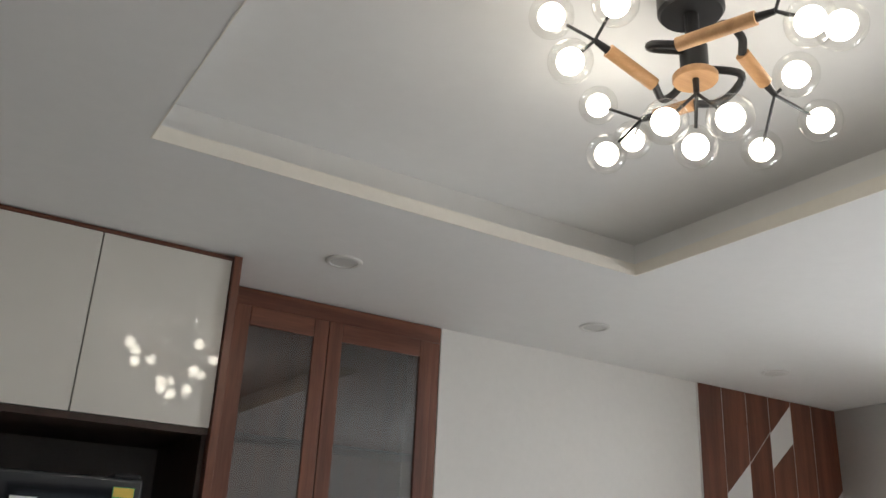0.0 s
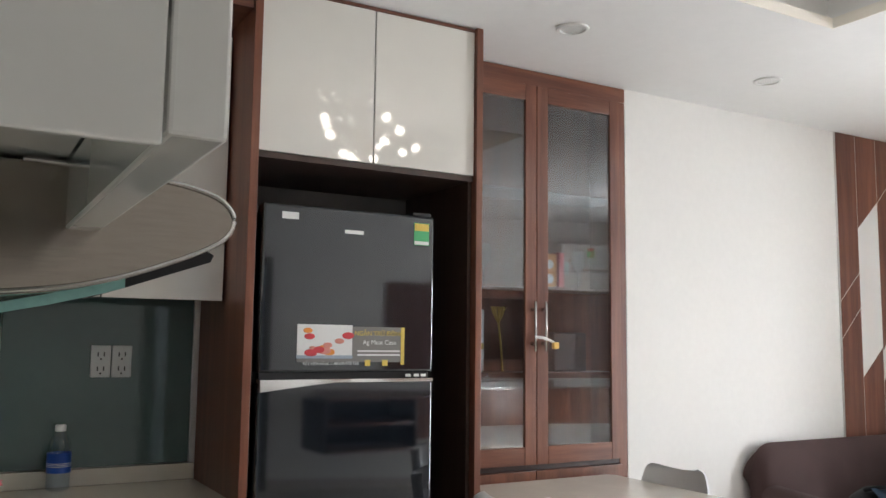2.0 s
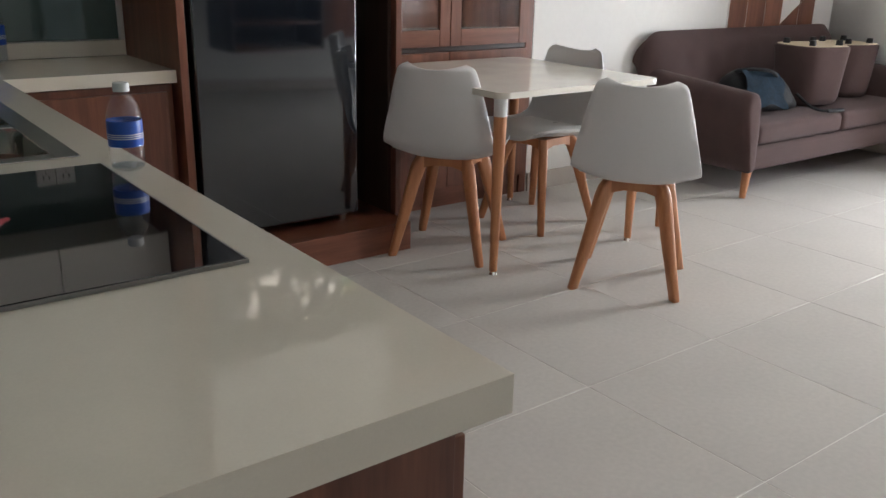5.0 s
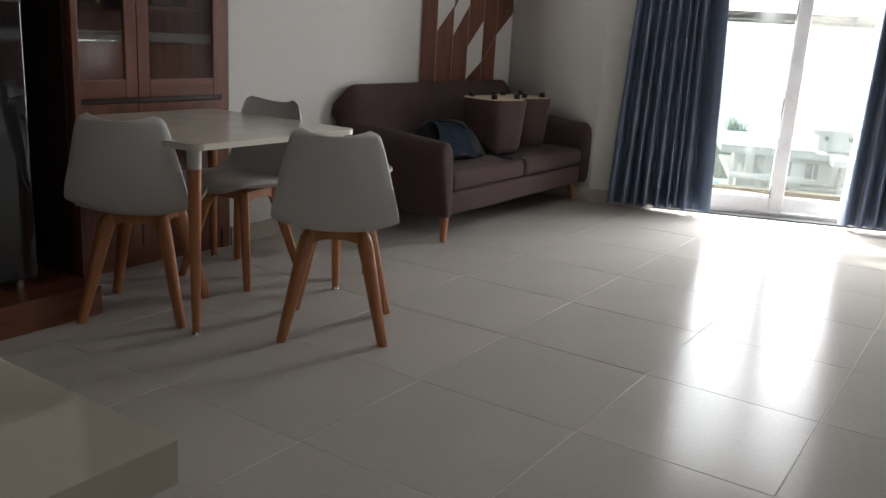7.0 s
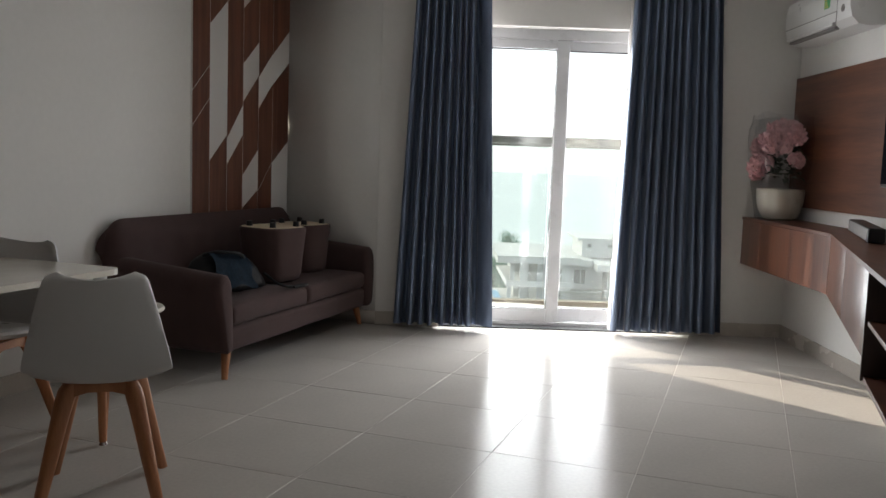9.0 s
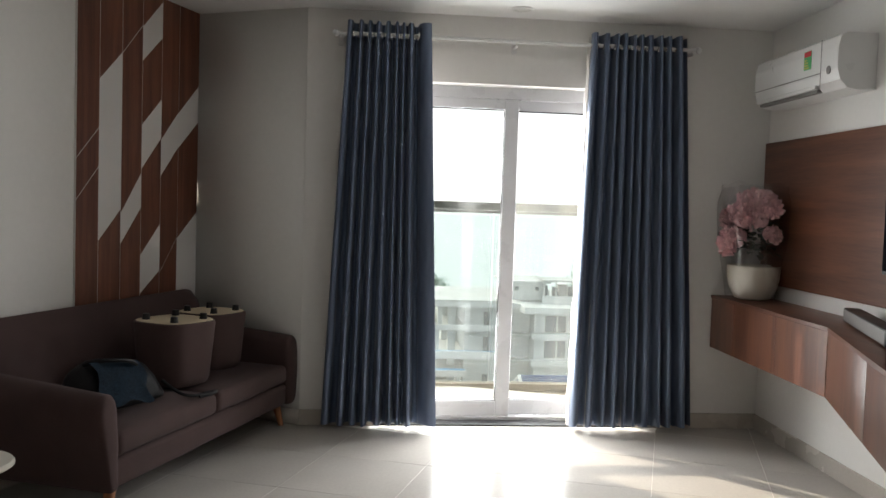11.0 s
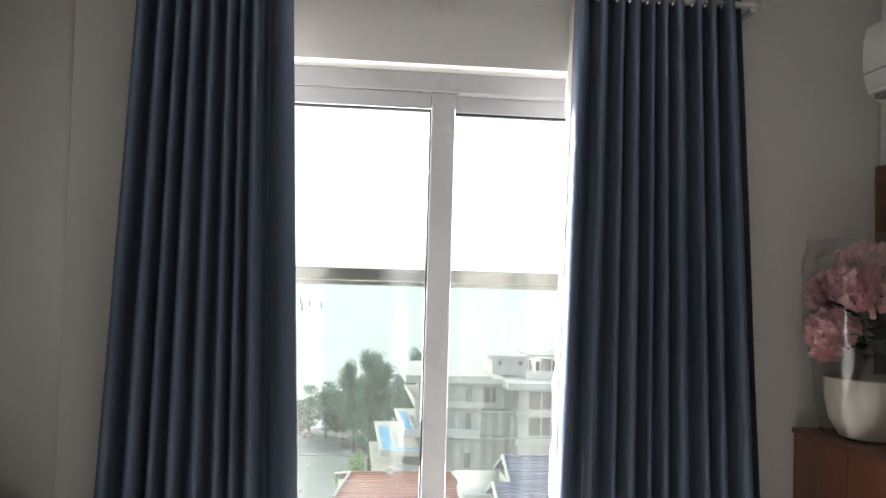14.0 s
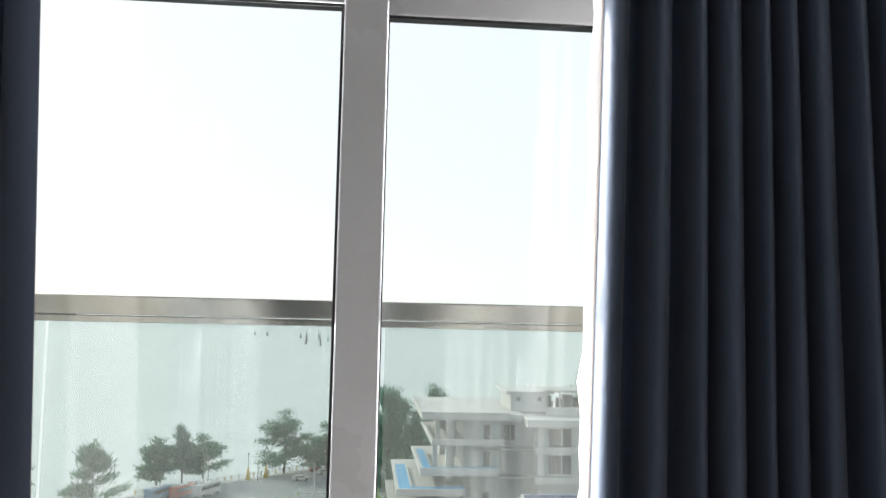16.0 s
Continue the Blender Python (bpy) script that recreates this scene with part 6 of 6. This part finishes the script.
def vehicle(x, y, L_, w, h, paint, turn, name, label):
    v = thing(name, label, name, WIN(x, y, GND, turn))
    bm = bmesh.new()
    if h > 2:
        box(bm, -L_ / 2, L_ / 2, -w / 2, w / 2, 0.4, h, 0.2)
        part("roof_unit", boxed(-L_ * 0.2, L_ * 0.2, -w * 0.3, w * 0.3, h, h + 0.22, 0.05), FRESH, v)
    else:
        prism(bm, [(-L_ / 2, 0.35), (L_ / 2, 0.35), (L_ / 2, 0.8), (L_ * 0.28, 0.9), (L_ * 0.12, h), (-L_ * 0.36, h), (-L_ * 0.48, 0.9), (-L_ / 2, 0.85)], -w / 2, w / 2, pose(0, 0, 0, 90))
    part("body", bm, paint, v)
    part("window_band", boxed(-L_ * 0.42, L_ * (0.44 if h > 2 else 0.15), -w / 2 - 0.02, w / 2 + 0.02, h * (0.58 if h > 2 else 0.62), h * 0.86), VOID, v)
    for sx in (-0.32, 0.32):
        for sy in (-1, 1):
            bm = bmesh.new()
            rod(bm, (L_ * sx, sy * (w / 2 - 0.1), 0.38), (L_ * sx, sy * (w / 2 + 0.03), 0.38), 0.38, seg=12)
            part("wheel", bm, BLACK, v)


vehicle(-16.5, 248.5, 4.3, 1.8, 1.5, FRESH, 20, "car", "white car parked by the quay")
vehicle(-13.0, 262, 4.3, 1.8, 1.5, REDROOF, 10, "car", "red car parked by the quay")
vehicle(-10.5, 258, 4.3, 1.8, 1.5, FRESH, 35, "car", "white car parked under the trees")
vehicle(-38.6, 229, 8.5, 2.4, 3.1, FRESH, 62, "coach", "white coach parked on the tarmac")
vehicle(-44.3, 227, 8.0, 2.4, 2.9, REDROOF, 66, "coach", "red coach parked on the tarmac")
vehicle(-49.5, 224, 8.0, 2.4, 3.0, BUSBLUE, 66, "coach", "pale blue coach parked on the tarmac")
for x, y, h in ((-9.5, 188, 15.5), (1.4, 176, 12.5), (-28, 246, 7), (-40, 238, 8)):
    lp = thing("street_lamp", "grey street pole with a short arm by the quay", "street lamp", WIN(x, y, GND), group="street lamps")
    bm = bmesh.new()
    rod(bm, (0, 0, 0), (0, 0, h), 0.16, 0.10, 8)
    part("pole", bm, CONCRETE, lp)
    part("arm", boxed(-1.8, 0.2, -0.06, 0.06, h - 0.3, h - 0.15), CONCRETE, lp)
for x, y in ((-31, 248.4), (-26.5, 252.2)):
    lp = thing("quay_lamp", "lamp post with a yellow tapered base on the quay", "lamp post", WIN(x, y, GND), group="quay lamps")
    bm = bmesh.new()
    rod(bm, (0, 0, 0.0), (0, 0, 3.4), 0.75, 0.22, 8)
    part("base", bm, YELLOWPOST, lp, "yellow painted base")
    bm = bmesh.new()
    rod(bm, (0, 0, 3.4), (0, 0, 7.0), 0.12, 0.10, 8)
    ball(bm, (0, 0, 7.2), 0.35, 10, 6)
    part("pole", bm, CONCRETE, lp)
kk = thing("kiosk", "open shelter with a pale sheet roof under the trees", "shelter", WIN(3.5, 243, GND))
part("roof", boxed(-5, 5, -3, 3, 3.2, 3.5, 0.05), CONCRETE, kk)
part("counter", boxed(-4, 4, -1.5, 1.5, 0, 1.2), VOID, kk)
for x in (-4.6, 4.6):
    for y in (-2.7, 2.7):
        part("post", boxed(x - 0.12, x + 0.12, y - 0.12, y + 0.12, 0, 3.2), CONCRETE, kk)
# posts and a ship out at sea
for i, (x, y) in enumerate(((-78, 1450), (-112, 1500), (-60, 1380), (-95, 1400), (-40, 1330), (-85, 1250), (-62, 1200), (-180, 1600), (-205, 1620))):
    bm = bmesh.new()
    rod(bm, (0, 0, 0), (0, 0, 9 if i % 3 else 14), 2.2 if i % 2 else 1.4, 0.6, 6)
    solid("sea_marker", bm, VOID, "dark post standing out of the sea", "sea marker", WIN(x, y, SEA_Z), group="sea markers")
ship = thing("cargo_ship", "long low cargo ship far out at sea", "ship", WIN(-1280, 3600, SEA_Z, 4))
bm = bmesh.new()
prism(bm, [(-100, 0), (95, 0), (108, 12), (-104, 12)], -8, 8, pose(0, 0, 0, 90))
part("hull", bm, VOID, ship)
part("bridge", boxed(-95, -72, -7, 7, 12, 30), CONCRETE, ship)

# white hotel next door, still being finished
hb = thing("concrete_building", "pale half-finished concrete building with terraces below the flat", "building", WIN(0, 0, 0))


def opening(x0, x1, y, z0, z1):
    """A window hole: dark recess, proud frame, one mullion."""
    w_ = part("window", boxed(x0, x1, y - 0.02, y + 0.3, z0, z1), VOID, hb)
    bm = bmesh.new()
    for a in ((x0 - 0.12, x0, z0 - 0.12, z1 + 0.12), (x1, x1 + 0.12, z0 - 0.12, z1 + 0.12), (x0, x1, z1, z1 + 0.12), (x0, x1, z0 - 0.12, z0)):
        box(bm, a[0], a[1], y - 0.10, y + 0.1, a[2], a[3])
    if x1 - x0 > 1.2:
        m_ = x0 + (x1 - x0) * 0.55
        box(bm, m_, m_ + 0.14, y - 0.06, y + 0.1, z0, z1)
    part("window_frame", bm, FRESH, w_)


part("wall", boxed(12.4, 16.7, 106, 126, GND, -11.0), FRESH, hb)
part("wall", boxed(16.72, 21.08, 108, 126, GND, -11.0), FRESH, hb)
part("wall", boxed(21.1, 46, 105, 127, GND, -11.6), FRESH, hb)
part("corner_column", boxed(10.3, 11.25, 106, 107.2, GND, -11.0), FRESH, hb)
part("back_wall", boxed(10.3, 12.38, 115, 126, GND, -11.0), FRESH, hb)
part("roof", boxed(7.2, 17.6, 104, 124, -11.0, -10.3, 0.05), FRESH, hb, "flat white roof slab")
part("roof", boxed(17.62, 19.38, 105.5, 126, -11.3, -10.5, 0.05), FRESH, hb, "flat white roof slab")
part("roof", boxed(19.4, 46, 103, 127, -11.6, -10.75, 0.05), FRESH, hb, "flat white roof slab")
part("roof_edge", boxed(7.2, 17.6, 104, 104.25, -10.3, -10.12), CONCRETE, hb)
part("roof_edge", boxed(7.2, 7.45, 104.27, 124, -10.3, -10.12), CONCRETE, hb)
sh_ = part("stair_house", boxed(18.6, 23.1, 110, 118, -10.6, -8.35), FRESH, hb)
part("stair_house_roof", boxed(17.9, 24.0, 109.4, 119, -8.35, -8.05, 0.03), FRESH, sh_)
for x in (19.3, 22.0):
    part("stair_window", boxed(x, x + 0.5, 109.95, 110.1, -9.3, -8.8), VOID, sh_)
part("roof_parapet", boxed(22.4, 46, 107, 107.3, -10.75, -9.7), FRESH, hb)
for k in range(9):
    x = 22.7 + 1.5 * k
    part("pergola_post", boxed(x, x + 0.14, 107.6, 107.74, -9.9, -7.85), CONCRETE, hb)
part("pergola_beam", boxed(22.5, 36, 107.5, 107.8, -7.95, -7.70), CONCRETE, hb)
part("pergola_roof", boxed(22.5, 36, 107.9, 113, -7.80, -7.72), CONCRETE, hb)
random.seed(5)
for k in range(14):
    x = 23 + random.uniform(0, 12)
    part("rooftop_clutter", boxed(x, x + random.uniform(0.3, 1.2), 109 + random.uniform(0, 3), 112.3, -10.7, -9.6 + random.uniform(0, 1.1)), VOID if k % 3 else CONCRETE, hb)


def terrace(x0, x1, y0, z0, z1, inset, blue):
    """A projecting slab with low walls; some hold a blue-lined water channel along the edges."""
    t_ = part("terrace", boxed(x0, x1, y0, 122, z0, z0 + 0.3, 0.02), FRESH, hb, "projecting white terrace")
    part("parapet", boxed(x0, x1, y0, y0 + 0.3, z0 + 0.3, z1), FRESH, t_)
    part("parapet", boxed(x0, x0 + 0.3, y0 + 0.32, 118, z0 + 0.3, z1), FRESH, t_)
    if blue:
        part("channel", boxed(x0 + 0.32, x1, y0 + 0.32, y0 + 0.32 + inset, z0 + 0.3, z1 - 0.06), BLUEPAINT, t_, "bright blue water channel")
        part("channel", boxed(x0 + 0.32, x0 + 0.32 + inset, y0 + 0.34 + inset, 116, z0 + 0.3, z1 - 0.06), BLUEPAINT, t_, "bright blue water channel")
        part("inner_wall", boxed(x0 + 0.34 + inset, x0 + 0.54 + inset, y0 + 0.36 + inset, 116, z0 + 0.3, z1), FRESH, t_)


terrace(8.3, 16.65, 103.0, -13.75, -13.05, 0.8, False)
terrace(7.0, 15.9, 102.0, -17.05, -16.15, 0.9, True)
terrace(4.3, 12.0, 100.0, -18.85, -18.1, 1.3, True)
for x, y0, z0, z1 in ((6.0, 101.5, GND, -18.85), (11.0, 101.5, GND, -18.85), (8.6, 105, -16.75, -13.75), (9.0, 106, -13.45, -11.0)):
    part("pillar", boxed(x, x + 0.55, y0, y0 + 0.55, z0, z1), FRESH, hb)
for z0, z1 in ((-14.85, -14.1), (-18.3, -17.5), (-21.7, -20.9)):
    part("storey_band", boxed(20.6, 46, 103.9, 105.05, z0, z1, 0.03), FRESH, hb)
for z in (-14.65, -17.95):
    part("storey_band", boxed(12.4, 21.0, 105.85, 108.05, z - 0.12, z + 0.12), CONCRETE, hb)
for z1 in (-12.0, -15.1, -18.6, -22.0):
    for x, w in ((22.4, 2.7), (26.6, 1.7), (30.0, 2.7), (34.5, 2.7)):
        if not (x == 26.6 and z1 == -12.0) and not (x == 22.4 and z1 < -18):
            opening(x, x + w, 105, z1 - 2.2, z1)
opening(17.4, 18.8, 108, -13.8, -12.0)
for z1 in (-11.75, -14.85, -19.6, -23.2):
    opening(14.75, 15.5, 106, z1 - 1.85, z1)
# round planter on the lowest deck
bm = bmesh.new()
lathe(bm, [(2.0, -20.6), (2.1, -19.9), (1.8, -19.85), (1.7, -20.4), (0, -20.4)], 24, (8.6, 101.8, 0))
part("round_planter", bm, CONCRETE, hb)
part("deck", boxed(3.5, 12.2, 98.5, 118, -20.9, -20.6), CONCRETE, hb)


def pitched(name, label, x0, x1, y_eave, z_eave, y_ridge, z_ridge, mat, course, hip=0.0):
    """A house whose near roof slope shows, laid in courses, with white verges."""
    h = thing(name, label, "house", WIN(0, 0, 0))
    back = 2 * y_ridge - y_eave
    part("wall", boxed(x0 + 0.4, x1 - 0.4, y_eave + 0.5, back - 0.5, GND, z_eave - 0.05), FRESH, h)
    n = max(4, int(math.hypot(y_ridge - y_eave, z_ridge - z_eave) / course))
    bm = bmesh.new()
    for side in (0, 1):
        for k in range(n):
            f0, f1 = k / n, (k + 1) / n
            y_a, y_b = (y_eave + (y_ridge - y_eave) * f for f in (f0, f1))
            if side:
                y_a, y_b = 2 * y_ridge - y_a, 2 * y_ridge - y_b
            za, zb = z_eave + (z_ridge - z_eave) * f0, z_eave + (z_ridge - z_eave) * f1
            ha, hb_ = hip * f0, hip * f1
            lo = [bm.verts.new(p) for p in ((x0 + ha, y_a, za + 0.10), (x1 - ha, y_a, za + 0.10), (x1 - hb_, y_b, zb + 0.03), (x0 + hb_, y_b, zb + 0.03))]
            bt = [bm.verts.new((v.co.x, v.co.y, v.co.z - 0.16)) for v in lo]
            bm.faces.new(lo)
            bm.faces.new(bt)
            for i in range(4):
                bm.faces.new((lo[i], lo[(i + 1) % 4], bt[(i + 1) % 4], bt[i]))
    part("roof", bm, mat, h)
    for xa, xr in ((x0, x0 + hip), (x1, x1 - hip)):
        bm = bmesh.new()
        tube(bm, [(xa, y_eave, z_eave + 0.12), (xr, y_ridge, z_ridge + 0.12), (xa, back, z_eave + 0.12)], 0.16, 6)
        part("verge", bm, FRESH, h, "white verge")
    bm = bmesh.new()
    tube(bm, [(x0 + hip, y_ridge, z_ridge + 0.08), (x1 - hip, y_ridge, z_ridge + 0.08)], 0.15, 6)
    part("ridge", bm, mat, h)
    return h


rh = pitched("red_roofed_house", "low house with a red tiled roof and white verges", -0.7, 13.0, 86.0, -20.0, 91.0, -18.7, REDROOF, 0.5, 1.6)
for x in (4.6, 9.0):
    part("roof_box", boxed(x, x + 0.7, 90.6, 91.4, -18.75, -18.1), FRESH, rh)
part("parapet", boxed(-1.2, 12.5, 84.6, 85.0, -22.5, -20.6), FRESH, rh)
pitched("red_roofed_house", "lower red tiled roof in front of the first", -2.5, 5.4, 79.0, -22.4, 83.0, -20.6, REDROOF, 0.5, 1.2)
pitched("blue_roofed_house", "house with a blue tiled roof", 15.4, 25.5, 79.5, -17.6, 84.0, -15.5, BLUEROOF, 0.36)
pitched("blue_roofed_house", "lower blue tiled roof with a dark window above it", 13.6, 19.5, 75.0, -18.6, 78.9, -16.9, BLUEROOF, 0.36)
gs = thing("sheet_roof_shed", "white lean-to with a pale sheet roof", "shed", WIN(0, 0, 0))
part("wall", boxed(11.5, 14.6, 82.5, 87.5, GND, -18.9), FRESH, gs)
bm = bmesh.new()
prism(bm, [(82.0, -18.75), (88.2, -17.9), (88.2, -17.75), (82.0, -18.6)], 11.3, 15.4, Matrix(((0, 0, 1, 0), (1, 0, 0, 0), (0, 1, 0, 0), (0, 0, 0, 1))))
part("roof", bm, FRESH, gs)

# ---------- floor tiles, one by one ----------
bm = bmesh.new()
box(bm, -0.2985, 0.2985, -0.2985, 0.2985, -0.012, 0.0, 0.001, 1)
tile_mesh = mesh_of("tile", bm, TILE)
for i in range(-9, 7):
    for j in range(-9, 5):
        cx, cy = 2.512 + 0.6 * i + 0.3, 1.092 + 0.6 * j + 0.3
        if -3.0 < cx < 6.3 and -3.9 < cy < 3.85 and tile_ok(cx, cy):
            t = new("tile", tile_mesh)
            t.parent = floor
            t.location = (cx, cy, 0)
